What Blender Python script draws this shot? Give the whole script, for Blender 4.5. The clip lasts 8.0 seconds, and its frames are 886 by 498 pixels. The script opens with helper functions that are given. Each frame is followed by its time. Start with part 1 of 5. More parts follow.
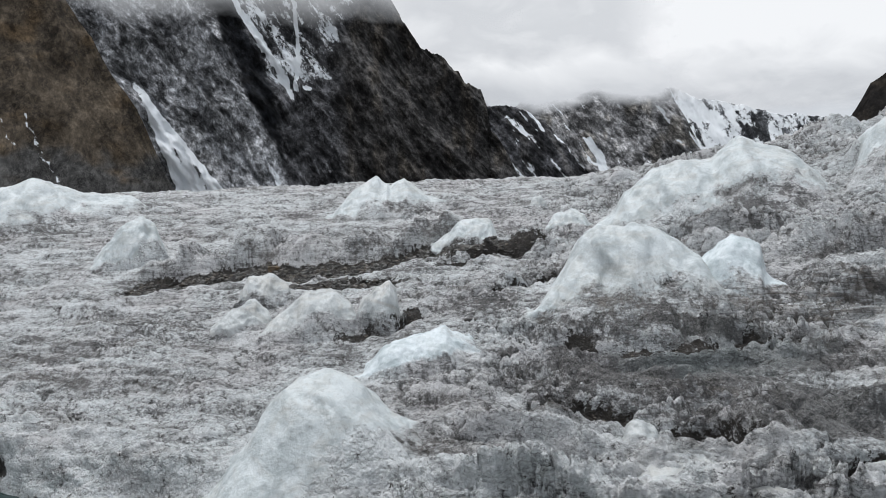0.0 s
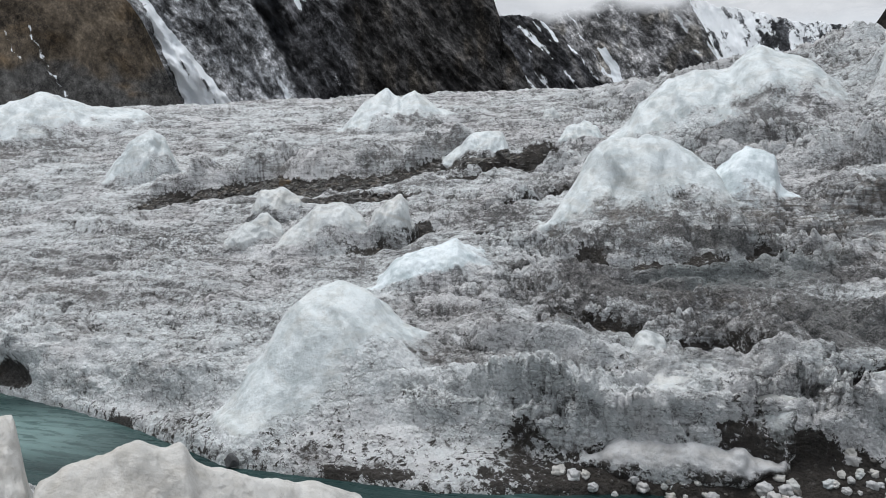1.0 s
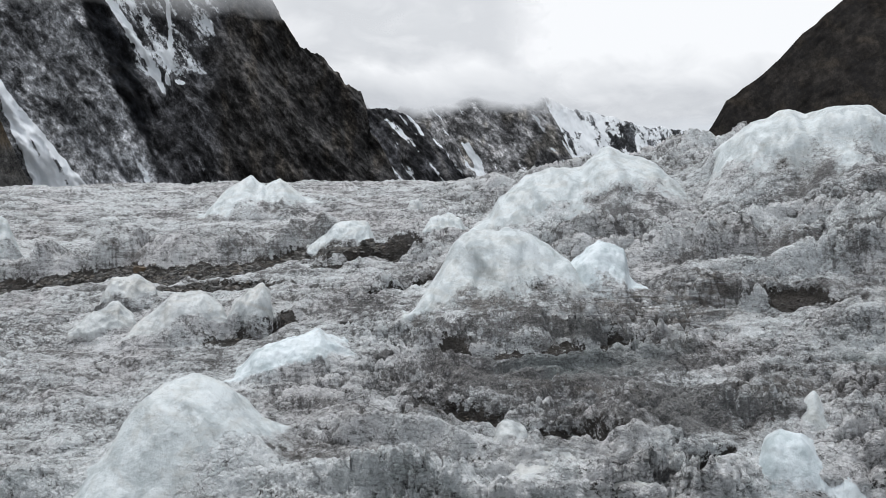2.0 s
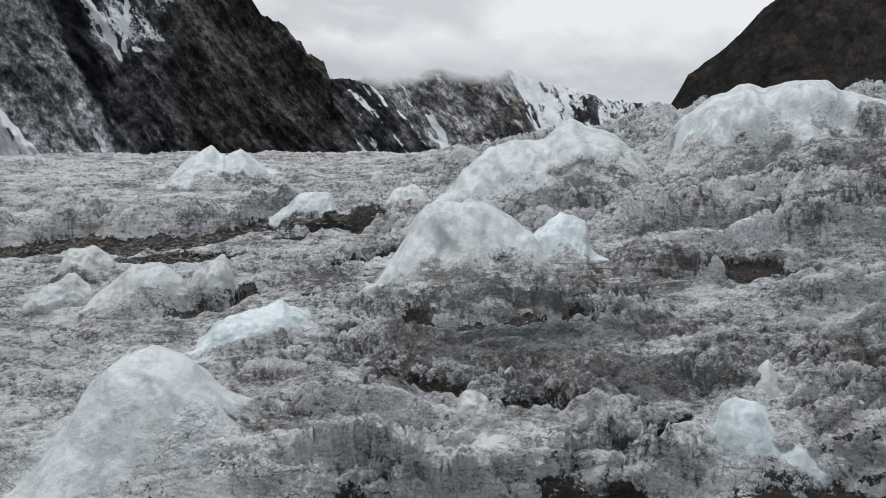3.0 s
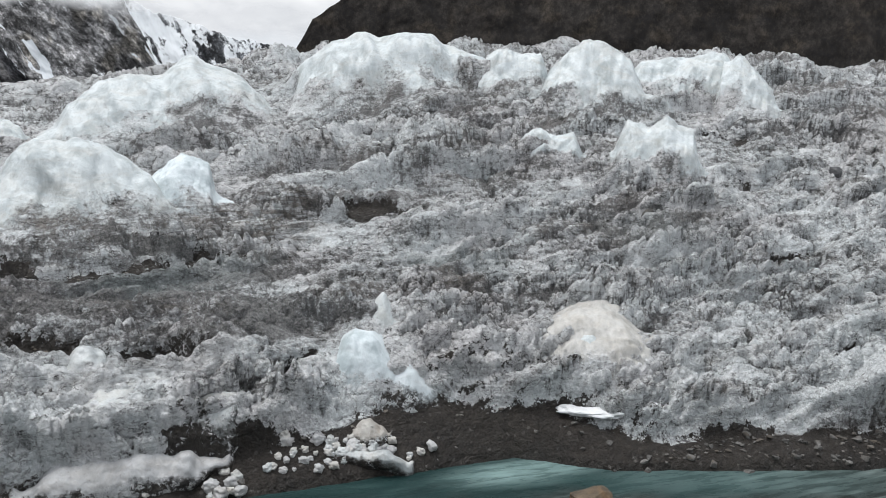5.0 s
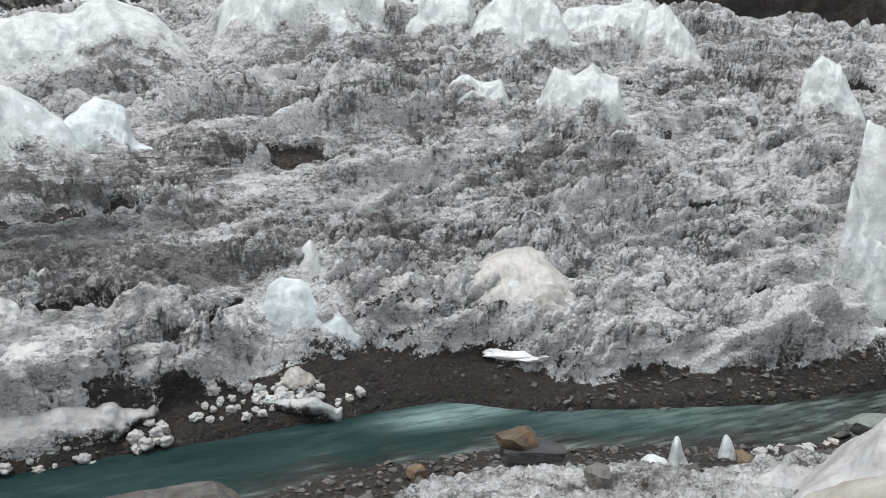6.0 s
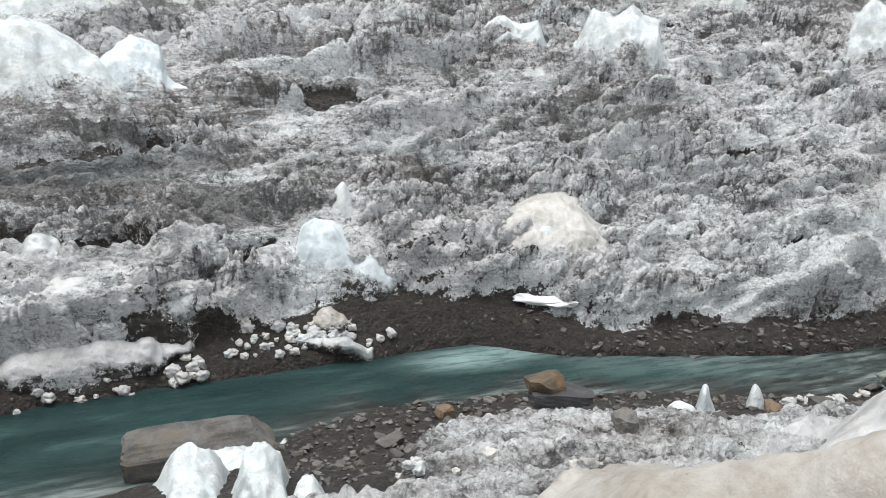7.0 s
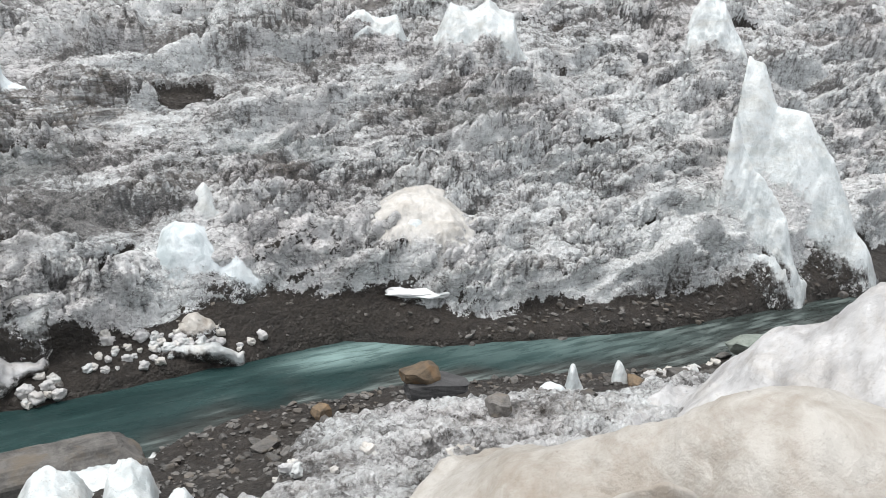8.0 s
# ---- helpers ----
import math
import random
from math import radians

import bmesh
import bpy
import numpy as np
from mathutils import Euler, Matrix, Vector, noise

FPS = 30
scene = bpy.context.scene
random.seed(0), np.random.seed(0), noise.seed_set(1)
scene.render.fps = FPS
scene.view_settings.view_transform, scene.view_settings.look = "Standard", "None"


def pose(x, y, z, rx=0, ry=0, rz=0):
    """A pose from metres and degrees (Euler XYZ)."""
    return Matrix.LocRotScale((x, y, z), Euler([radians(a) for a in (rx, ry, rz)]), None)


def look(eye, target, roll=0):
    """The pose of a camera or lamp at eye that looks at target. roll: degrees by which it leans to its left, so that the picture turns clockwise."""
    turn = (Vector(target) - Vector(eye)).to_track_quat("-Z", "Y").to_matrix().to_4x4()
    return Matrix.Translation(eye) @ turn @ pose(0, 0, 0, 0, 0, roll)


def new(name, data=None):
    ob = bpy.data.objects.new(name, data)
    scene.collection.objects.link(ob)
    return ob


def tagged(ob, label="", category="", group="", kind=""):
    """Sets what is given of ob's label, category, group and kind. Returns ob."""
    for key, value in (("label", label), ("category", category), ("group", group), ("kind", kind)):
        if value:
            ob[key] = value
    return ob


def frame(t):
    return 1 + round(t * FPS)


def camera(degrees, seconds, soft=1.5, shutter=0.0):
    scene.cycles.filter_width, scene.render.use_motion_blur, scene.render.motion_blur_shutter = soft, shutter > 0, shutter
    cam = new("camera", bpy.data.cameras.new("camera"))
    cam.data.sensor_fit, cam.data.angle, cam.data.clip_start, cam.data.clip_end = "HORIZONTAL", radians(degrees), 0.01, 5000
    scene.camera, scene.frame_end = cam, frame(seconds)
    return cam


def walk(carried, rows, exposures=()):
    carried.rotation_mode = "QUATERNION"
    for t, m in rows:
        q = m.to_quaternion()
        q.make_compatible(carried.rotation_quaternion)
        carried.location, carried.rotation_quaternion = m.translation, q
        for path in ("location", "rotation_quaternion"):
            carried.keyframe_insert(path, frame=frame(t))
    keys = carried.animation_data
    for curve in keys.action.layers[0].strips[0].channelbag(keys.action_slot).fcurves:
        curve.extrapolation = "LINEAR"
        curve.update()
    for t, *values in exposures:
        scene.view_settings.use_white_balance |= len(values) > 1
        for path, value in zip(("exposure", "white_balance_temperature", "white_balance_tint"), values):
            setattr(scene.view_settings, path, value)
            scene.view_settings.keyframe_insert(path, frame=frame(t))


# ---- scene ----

# ---- camera: somebody stands on the near bank and turns to the right ----
cam = camera(58.4, 8.0, soft=0.6)
EYE, TILT, LEAN, ARM = 6.0, -3.5, 1.5, 0.3
# seconds, yaw, pitch, lean; the phone is held ARM metres ahead of the turning body
ROWS = [
    (0.0, 0.0, 0.0, 0.0), (0.5, 1.08, -3.44, 0.15), (1.0, 0.81, -6.17, 0.14), (1.5, -3.36, -1.8, -0.56),
    (1.7, -6.06, 0.29, -0.74), (2.8, -10.97, -1.13, -0.51), (3.0, -11.4, -1.73, -0.81), (3.5, -15.92, -2.93, -0.92),
    (4.0, -24.93, -3.83, -0.9), (4.5, -32.13, -4.47, -0.98), (5.0, -37.61, -5.45, -0.9), (5.2, -39.42, -5.99, -1.03),
    (6.3, -42.95, -10.73, -1.77), (6.5, -42.6, -11.89, -2.08), (7.0, -40.33, -13.13, -1.85), (7.5, -42.08, -13.2, -1.25),
    (8.0, -49.94, -13.26, -1.19),
]
BODY = pose(0, 0, EYE, TILT, LEAN, 0)
walk(cam, [(t, BODY @ pose(0, 0, 0, 90 + pitch, lean, yaw) @ pose(0, 0, -ARM)) for t, yaw, pitch, lean in ROWS],
     exposures=[(0.0, -0.48, 6350, 10), (0.5, -0.45, 6350, 10), (1.5, -0.34, 6350, 10), (3.0, -0.62, 6350, 10), (3.6, -0.62, 6350, 10), (4.5, -0.31, 6400, 10), (5.2, -0.2, 6450, 10), (6.3, -0.06, 6550, 10), (7.0, 0.14, 6580, 10), (8.0, 0.22, 6650, 11)])

# ---- light: a closed overcast sky over the glacier ----
world = bpy.data.worlds.new("overcast_sky")
scene.world = world
world.use_nodes = True
wn, wl = world.node_tree.nodes, world.node_tree.links
background = wn["Background"]
sky = wn.new("ShaderNodeTexSky")
sky.sky_type, sky.sun_disc, sky.sun_elevation, sky.sun_rotation = "NISHITA", False, radians(72), radians(-54)
sky_gain = wn.new("ShaderNodeMix")
sky_gain.data_type = "RGBA"
sky_gain.inputs["Factor"].default_value = 0.93
cloud_noise = wn.new("ShaderNodeTexNoise")
cloud_noise.inputs["Scale"].default_value, cloud_noise.inputs["Detail"].default_value = 2.2, 6
cloud_ramp = wn.new("ShaderNodeValToRGB")
cloud_ramp.color_ramp.elements[0].position, cloud_ramp.color_ramp.elements[1].position = 0.3, 0.75
cloud_ramp.color_ramp.elements[0].color, cloud_ramp.color_ramp.elements[1].color = (8.0, 8.5, 9.1, 1), (11.6, 11.9, 12.4, 1)
wl.new(cloud_noise.outputs["Fac"], cloud_ramp.inputs["Fac"])
wl.new(sky.outputs["Color"], sky_gain.inputs["A"])
wl.new(cloud_ramp.outputs["Color"], sky_gain.inputs["B"])
wl.new(sky_gain.outputs["Result"], background.inputs["Color"])
background.inputs["Strength"].default_value = 0.1
sun = new("sun", bpy.data.lights.new("sun", "SUN"))
sun.data.energy, sun.data.angle, sun.data.color = 2.7, radians(28), (1.0, 0.985, 0.96)
sun.matrix_world = look((-14, 10, 60), (0, 0, 0))

# ---- terrain maths ----
TURN_AXIS = 18.0
S_AXIS = np.array((math.cos(radians(TURN_AXIS)), -math.sin(radians(TURN_AXIS))))
D_AXIS = np.array((math.sin(radians(TURN_AXIS)), math.cos(radians(TURN_AXIS))))
PERM = np.random.RandomState(7).permutation(4096).astype(np.int32)
GRAD = np.random.RandomState(8).uniform(-1, 1, (4096, 3)).astype(np.float32)


def hash3(i, j, k, salt=0):
    return PERM[(PERM[(PERM[(i + 31 * salt) & 4095] + j) & 4095] + k) & 4095]


def perlin(x, y, z=0.0, salt=0):
    """Gradient noise, about -1 to 1; flat in the third axis where z is one number."""
    x, y = np.broadcast_arrays(np.asarray(x, np.float32), np.asarray(y, np.float32))
    i, j = np.floor(x).astype(np.int32), np.floor(y).astype(np.int32)
    fx, fy = x - i, y - j
    ux, uy = (f * f * f * (f * (f * 6 - 15) + 10) for f in (fx, fy))
    if np.ndim(z) == 0:
        deep = ((int(z) * 7 + 3, 0.0, 1.0),)
    else:
        k = np.floor(z).astype(np.int32)
        fz = (z - k).astype(np.float32)
        uz = fz * fz * fz * (fz * (fz * 6 - 15) + 10)
        deep = ((k, fz, 1 - uz), (k + 1, fz - 1, uz))
    total = 0.0
    for kk, gz, wz in deep:
        for a in (0, 1):
            for b in (0, 1):
                h = hash3(i + a, j + b, kk, salt)
                g = GRAD[h, 0] * (fx - a) + GRAD[h, 1] * (fy - b)
                if np.ndim(z):
                    g = g + GRAD[h, 2] * gz
                total = total + g * (ux if a else 1 - ux) * (uy if b else 1 - uy) * wz
    return total * 1.25


def fbm(x, y, z=0.0, octaves=4, salt=0, gain=0.5):
    total, amp = 0.0, 1.0
    for o in range(octaves):
        total = total + amp * perlin(x * 2 ** o, y * 2 ** o, z * 2 ** o, salt + o)
        amp *= gain
    return total


def ridged(x, y, z=0.0, octaves=4, salt=0, gain=0.5):
    total, amp = 0.0, 1.0
    for o in range(octaves):
        total = total + amp * (1 - 2 * np.abs(perlin(x * 2 ** o, y * 2 ** o, z * 2 ** o, salt + o)))
        amp *= gain
    return total


def clods(x, y, salt=0):
    """Scattered points: distance to the nearest, and by how much the next is farther (nought in the creases between lumps)."""
    i, j = np.floor(x).astype(np.int32), np.floor(y).astype(np.int32)
    best = np.full(np.shape(x), 9.0, np.float32)
    second = best.copy()
    for a in (-1, 0, 1):
        for b in (-1, 0, 1):
            h = hash3(i + a, j + b, 0, salt)
            r = (x - i - a - (h & 63) / 63) ** 2 + (y - j - b - (h >> 6) / 63) ** 2
            second = np.minimum(second, np.maximum(best, r))
            best = np.minimum(best, r)
    best = np.sqrt(best)
    return best, np.sqrt(second) - best


def cells(x, y, salt=0):
    """Distance to the nearest of scattered points, about 0 to 1."""
    return clods(x, y, salt)[0]


def smooth(a, b, x):
    f = np.clip((x - a) / (b - a), 0, 1)
    return f * f * (3 - 2 * f)


def far_edge(s):
    return np.interp(s, (-30, -14, -11, -8, -4, -1, 6, 7.5, 12, 20, 40), (16, 12.9, 12.2, 11.2, 11.2, 12.0, 12.4, 11.4, 10.2, 9.8, 8.5))


def near_edge(s):
    """Where the water meets the near bank."""
    return np.interp(s, (-30, -14, -11, -8, -4, -1.5, 1.2, 2.2, 3.6, 6.2, 7.8, 11, 20, 40), (13, 10.4, 10.0, 9.9, 9.9, 9.2, 9.2, 10.2, 10.6, 10.5, 10.1, 9.05, 8.9, 7.6))


def near_ice_edge(s):
    """Where the ice of the near bank gives way to gravel."""
    return np.interp(s, (-30, -12, -4, -1, 2.4, 3.0, 3.9, 5, 6, 8, 10, 12, 20, 40), (9.4, 9.4, 8.8, 6.8, 6.8, 7.6, 9.0, 9.05, 8.5, 8.25, 7.9, 8.3, 8.0, 7.0))


def near_shore(s):
    """The line from which the near bank rises."""
    return np.interp(s, (-30, -14, -11, -8, -4, -1, 3.6, 6.2, 7.8, 11, 20, 40), (13, 10.4, 10.0, 9.9, 10.2, 11.0, 11.3, 11.0, 10.2, 9.05, 8.9, 7.6))


def ice_foot(s):
    return np.interp(s, (-30, -14, -9, -1, 1, 4.4, 7, 8.3, 10.5, 12.8, 16, 21, 40), (16.2, 13.0, 12.45, 12.45, 12.75, 13.4, 12.8, 11.9, 11.5, 10.9, 10.5, 11.3, 14))


def crest_d(s):
    return np.interp(s, (-40, -30, -14, -3, 1, 5, 10, 20, 30, 60), (34, 37, 43, 44, 40, 36, 33, 26, 24, 24))


def crest_z(s):
    return np.interp(s, (-40, -30, -14, -3, 1, 5, 10, 20, 30, 60), (6.6, 6.7, 6.9, 7.0, 7.6, 8.2, 8.6, 8.5, 7.8, 7.0))


def bank_height(s):
    return np.interp(s, (-12, -9, -5, -1, 2, 4.4, 6.8, 7.8, 9, 13, 40), (0.12, 0.15, 0.22, 0.25, 0.35, 0.6, 0.6, 0.3, 0.18, 0.25, 0.4))


def base_height(s, d):
    """The lie of the land over the plan: s metres along the stream, d metres across it."""
    s, d = np.broadcast_arrays(np.asarray(s, float), np.asarray(d, float))
    foot, far, near, cd, cz = ice_foot(s), far_edge(s), near_edge(s), crest_d(s), crest_z(s)
    high = bank_height(s)
    bank = 0.1 + high * smooth(0.1, 1.0, (d - far) / np.maximum(foot - far, 0.2))
    v = np.clip((d - foot) / (cd - foot), 0, 1)
    up = 0.1 + high + 0.35 * smooth(0, 0.8, d - foot) + (cz - 0.45 - high) * (1 - (1 - v) ** 1.55)
    back = np.maximum(d - cd, 0)
    slope = np.where(d < foot, bank, np.maximum(up, bank)) - 0.09 * np.minimum(back, 700) * smooth(0, 12, back)
    bed = -0.35
    u = np.maximum(near_shore(s) - d, 0)
    near_side = 0.05 + 0.32 * smooth(0, 2.0, u) + 0.8 * smooth(1.9, 4.6, u) + 3.2 * smooth(5.5, 1.0, d) * smooth(3.6, 1.0, s)
    z = np.where(d > far, slope, np.where(d < near, near_side, bed))
    z = np.where((d > far) & (d < far + 0.25), bed + (z - bed) * smooth(0, 0.25, d - far), z)
    z = np.where((d < near) & (d > near - 0.3), bed + (z - bed) * smooth(0, 0.3, near - d), z)
    return z
# ---- end of terrain maths ----

# ---- materials ----


def material(name, rough=0.6):
    m = bpy.data.materials.new(name)
    m.use_nodes = True
    n, k = m.node_tree.nodes, m.node_tree.links
    n["Principled BSDF"].inputs["Roughness"].default_value = rough
    return m, n, k, n["Principled BSDF"]


def add(n, kind, **values):
    node = n.new(kind)
    for key, value in values.items():
        node.inputs[key.replace("_", " ")].default_value = value
    return node


def noise_at(n, k, coords, scale, detail=5, rough=0.6, distort=0.0, stretch=None, turn=0.0):
    t = add(n, "ShaderNodeTexNoise", Scale=scale, Detail=detail, Roughness=rough, Distortion=distort)
    if stretch:
        mp = add(n, "ShaderNodeMapping", Scale=tuple(1 / q for q in stretch), Rotation=(0, 0, radians(-turn)))
        mp.vector_type = "TEXTURE"
        k.new(coords, mp.inputs["Vector"])
        k.new(mp.outputs["Vector"], t.inputs["Vector"])
    else:
        k.new(coords, t.inputs["Vector"])
    return t.outputs["Fac"]


def ramp(n, k, value, stops):
    r = n.new("ShaderNodeValToRGB")
    e = r.color_ramp.elements
    while len(e) < len(stops):
        e.new(0.5)
    for el, (at, c) in zip(e, stops):
        el.position, el.color = at, (c if len(c) == 4 else (*c, 1)) if isinstance(c, tuple) else (c, c, c, 1)
    k.new(value, r.inputs["Fac"])
    return r.outputs["Color"]


def mixed(n, k, fac, a, b, blend="MIX"):
    m = n.new("ShaderNodeMix")
    m.data_type, m.blend_type = "RGBA", blend
    for socket, value in (("Factor", fac), ("A", a), ("B", b)):
        if isinstance(value, (tuple, float, int)):
            m.inputs[socket].default_value = value if not isinstance(value, tuple) else (*value, 1)
        else:
            k.new(value, m.inputs[socket])
    return m.outputs["Result"]


def maths(n, k, op, a, b=0.0, c=0.0, clamp=False):
    m = n.new("ShaderNodeMath")
    m.operation, m.use_clamp = op, clamp
    for i, value in enumerate((a, b, c)):
        if isinstance(value, (float, int)):
            m.inputs[i].default_value = value
        else:
            k.new(value, m.inputs[i])
    return m.outputs["Value"]


def bumped(n, k, shader, height, strength, distance):
    b = add(n, "ShaderNodeBump", Strength=strength, Distance=distance)
    k.new(height, b.inputs["Height"])
    k.new(b.outputs["Normal"], shader.inputs["Normal"])


def attribute(n, name):
    a = n.new("ShaderNodeAttribute")
    a.attribute_name = name
    return a.outputs["Fac"]


def crack_field(n, k, co, scale, stretch, wobble, width):
    """Thin lines between warped cells: 1 on a line, 0 off it."""
    warp = add(n, "ShaderNodeTexNoise", Scale=scale * 1.6, Detail=4, Roughness=0.65)
    k.new(co, warp.inputs["Vector"])
    shifted = n.new("ShaderNodeVectorMath")
    shifted.operation = "MULTIPLY_ADD"
    k.new(warp.outputs["Color"], shifted.inputs[0])
    shifted.inputs[1].default_value = (wobble, wobble, wobble)
    k.new(co, shifted.inputs[2])
    mp = add(n, "ShaderNodeMapping", Scale=stretch)
    k.new(shifted.outputs["Vector"], mp.inputs["Vector"])
    cell = add(n, "ShaderNodeTexVoronoi", Scale=scale)
    cell.feature = "DISTANCE_TO_EDGE"
    k.new(mp.outputs["Vector"], cell.inputs["Vector"])
    return ramp(n, k, cell.outputs["Distance"], [(0.0, 1.0), (width, 0.0)])


def crumb_field(n, k, co, scale, wobble):
    """Crumbly lumps: low in the middle of each, high in the creases between them."""
    warp = add(n, "ShaderNodeTexNoise", Scale=scale * 0.9, Detail=3, Roughness=0.6)
    k.new(co, warp.inputs["Vector"])
    shifted = n.new("ShaderNodeVectorMath")
    shifted.operation = "MULTIPLY_ADD"
    k.new(warp.outputs["Color"], shifted.inputs[0])
    shifted.inputs[1].default_value = (wobble * 2, wobble * 2, wobble * 2)
    k.new(co, shifted.inputs[2])
    cell = add(n, "ShaderNodeTexVoronoi", Scale=scale)
    k.new(shifted.outputs["Vector"], cell.inputs["Vector"])
    return cell.outputs["Distance"]


def glacier_surface(n, k, co):
    """Granular melting ice with grey grit, crease shade put into the colour, brown silt and gravel, from the land's own
    tone and gravel fields: colour, height, fineness.
    """
    fine = noise_at(n, k, co, 7.0, 8, 0.75, 0.3)
    mid = noise_at(n, k, co, 1.5, 7, 0.68, 0.8)
    speck = noise_at(n, k, co, 24.0, 5, 0.78)
    lines = noise_at(n, k, co, 1.3, 9, 0.72, 0.9, (0.6, 1.5, 5.0))
    crumbs = crumb_field(n, k, co, 6.5, 0.10)
    grains = crumb_field(n, k, co, 17.0, 0.04)
    clean = ramp(n, k, fine, [(0.36, (0.52, 0.55, 0.56)), (0.55, (0.82, 0.845, 0.85))])
    clean = mixed(n, k, ramp(n, k, noise_at(n, k, co, 0.3, 5, 0.65, 0.5), [(0.45, 0.0), (0.62, 0.5)]), clean, (0.66, 0.62, 0.62))
    grit = ramp(n, k, speck, [(0.4, (0.022, 0.021, 0.02)), (0.62, (0.20, 0.19, 0.185))])
    amount = attribute(n, "dirt_shade")
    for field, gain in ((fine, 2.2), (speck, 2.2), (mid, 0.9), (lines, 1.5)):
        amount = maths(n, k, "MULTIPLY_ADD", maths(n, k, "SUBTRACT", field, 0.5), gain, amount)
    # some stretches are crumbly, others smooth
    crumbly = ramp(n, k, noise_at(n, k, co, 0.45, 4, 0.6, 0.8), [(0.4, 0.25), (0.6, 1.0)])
    # creases between crumbs and grains get more grit colour, as painted shade
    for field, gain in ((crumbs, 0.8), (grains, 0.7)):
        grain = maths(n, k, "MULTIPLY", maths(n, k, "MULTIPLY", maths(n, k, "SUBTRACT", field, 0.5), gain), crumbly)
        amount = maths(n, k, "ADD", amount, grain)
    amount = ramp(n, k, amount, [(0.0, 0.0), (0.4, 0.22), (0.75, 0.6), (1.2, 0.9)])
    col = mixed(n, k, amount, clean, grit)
    silt_amount = maths(n, k, "MULTIPLY", attribute(n, "silt"), ramp(n, k, lines, [(0.4, 0.0), (0.56, 1.0)]), clamp=True)
    col = mixed(n, k, silt_amount, col, ramp(n, k, fine, [(0.38, (0.045, 0.036, 0.028)), (0.6, (0.27, 0.24, 0.21))]))
    blue = maths(n, k, "MULTIPLY", attribute(n, "blue"), 0.75, clamp=True)
    col = mixed(n, k, blue, col, ramp(n, k, maths(n, k, "MULTIPLY_ADD", lines, 0.6, maths(n, k, "MULTIPLY", fine, 0.4)), [(0.38, (0.045, 0.052, 0.052)), (0.48, (0.20, 0.23, 0.23)), (0.62, (0.50, 0.55, 0.55))]))
    # melt cracks and pits with black grit in them; pores paint the shade between crumbs
    cracks = maths(n, k, "MULTIPLY", crack_field(n, k, co, 0.8, (0.7, 1.0, 2.2), 0.9, 0.03), ramp(n, k, mid, [(0.52, 0.0), (0.62, 0.8)]))
    pits = maths(n, k, "MULTIPLY", crack_field(n, k, co, 3.2, (0.7, 1.0, 1.8), 0.4, 0.08), ramp(n, k, lines, [(0.5, 0.0), (0.62, 0.8)]))
    pores = maths(n, k, "MULTIPLY", crack_field(n, k, co, 6.5, (0.75, 1.0, 1.5), 0.22, 0.13), ramp(n, k, maths(n, k, "MULTIPLY_ADD", fine, 0.5, maths(n, k, "MULTIPLY", mid, 0.5)), [(0.46, 0.0), (0.56, 0.7)]))
    pits = maths(n, k, "MAXIMUM", pits, pores)
    col = mixed(n, k, maths(n, k, "MAXIMUM", cracks, pits), col, (0.035, 0.034, 0.033))
    gravel = attribute(n, "gravel")
    for field, gain in ((fine, 3.2), (mid, 1.2), (speck, 1.0)):
        gravel = maths(n, k, "MULTIPLY_ADD", maths(n, k, "SUBTRACT", field, 0.5), gain, gravel)
    gravel = ramp(n, k, gravel, [(0.42, 0.0), (0.56, 1.0)])
    stones = add(n, "ShaderNodeTexVoronoi", Scale=18.0)
    k.new(co, stones.inputs["Vector"])
    pebble = ramp(n, k, maths(n, k, "MULTIPLY_ADD", mid, 0.5, maths(n, k, "MULTIPLY", speck, 0.5)), [(0.38, (0.010, 0.0082, 0.0068)), (0.5, (0.026, 0.021, 0.017)), (0.62, (0.052, 0.043, 0.035))])
    pebble = mixed(n, k, ramp(n, k, stones.outputs["Color"], [(0.84, 0.0), (0.98, 0.5)]), pebble, (0.2, 0.19, 0.175))
    col = mixed(n, k, gravel, col, pebble)
    height = maths(n, k, "MULTIPLY_ADD", maths(n, k, "MULTIPLY", crumbs, crumbly), -0.8, fine)
    height = maths(n, k, "MULTIPLY_ADD", grains, -0.35, height)
    height = maths(n, k, "MULTIPLY_ADD", maths(n, k, "MAXIMUM", cracks, pits), -0.3, height)
    return col, height, fine


def glacier_material():
    m, n, k, shader = material("glacier_ice", 0.55)
    col, height, fine = glacier_surface(n, k, n.new("ShaderNodeNewGeometry").outputs["Position"])
    k.new(col, shader.inputs["Base Color"])
    k.new(ramp(n, k, fine, [(0.35, 0.35), (0.65, 0.8)]), shader.inputs["Roughness"])
    bumped(n, k, shader, height, 1.0, 0.1)
    return m


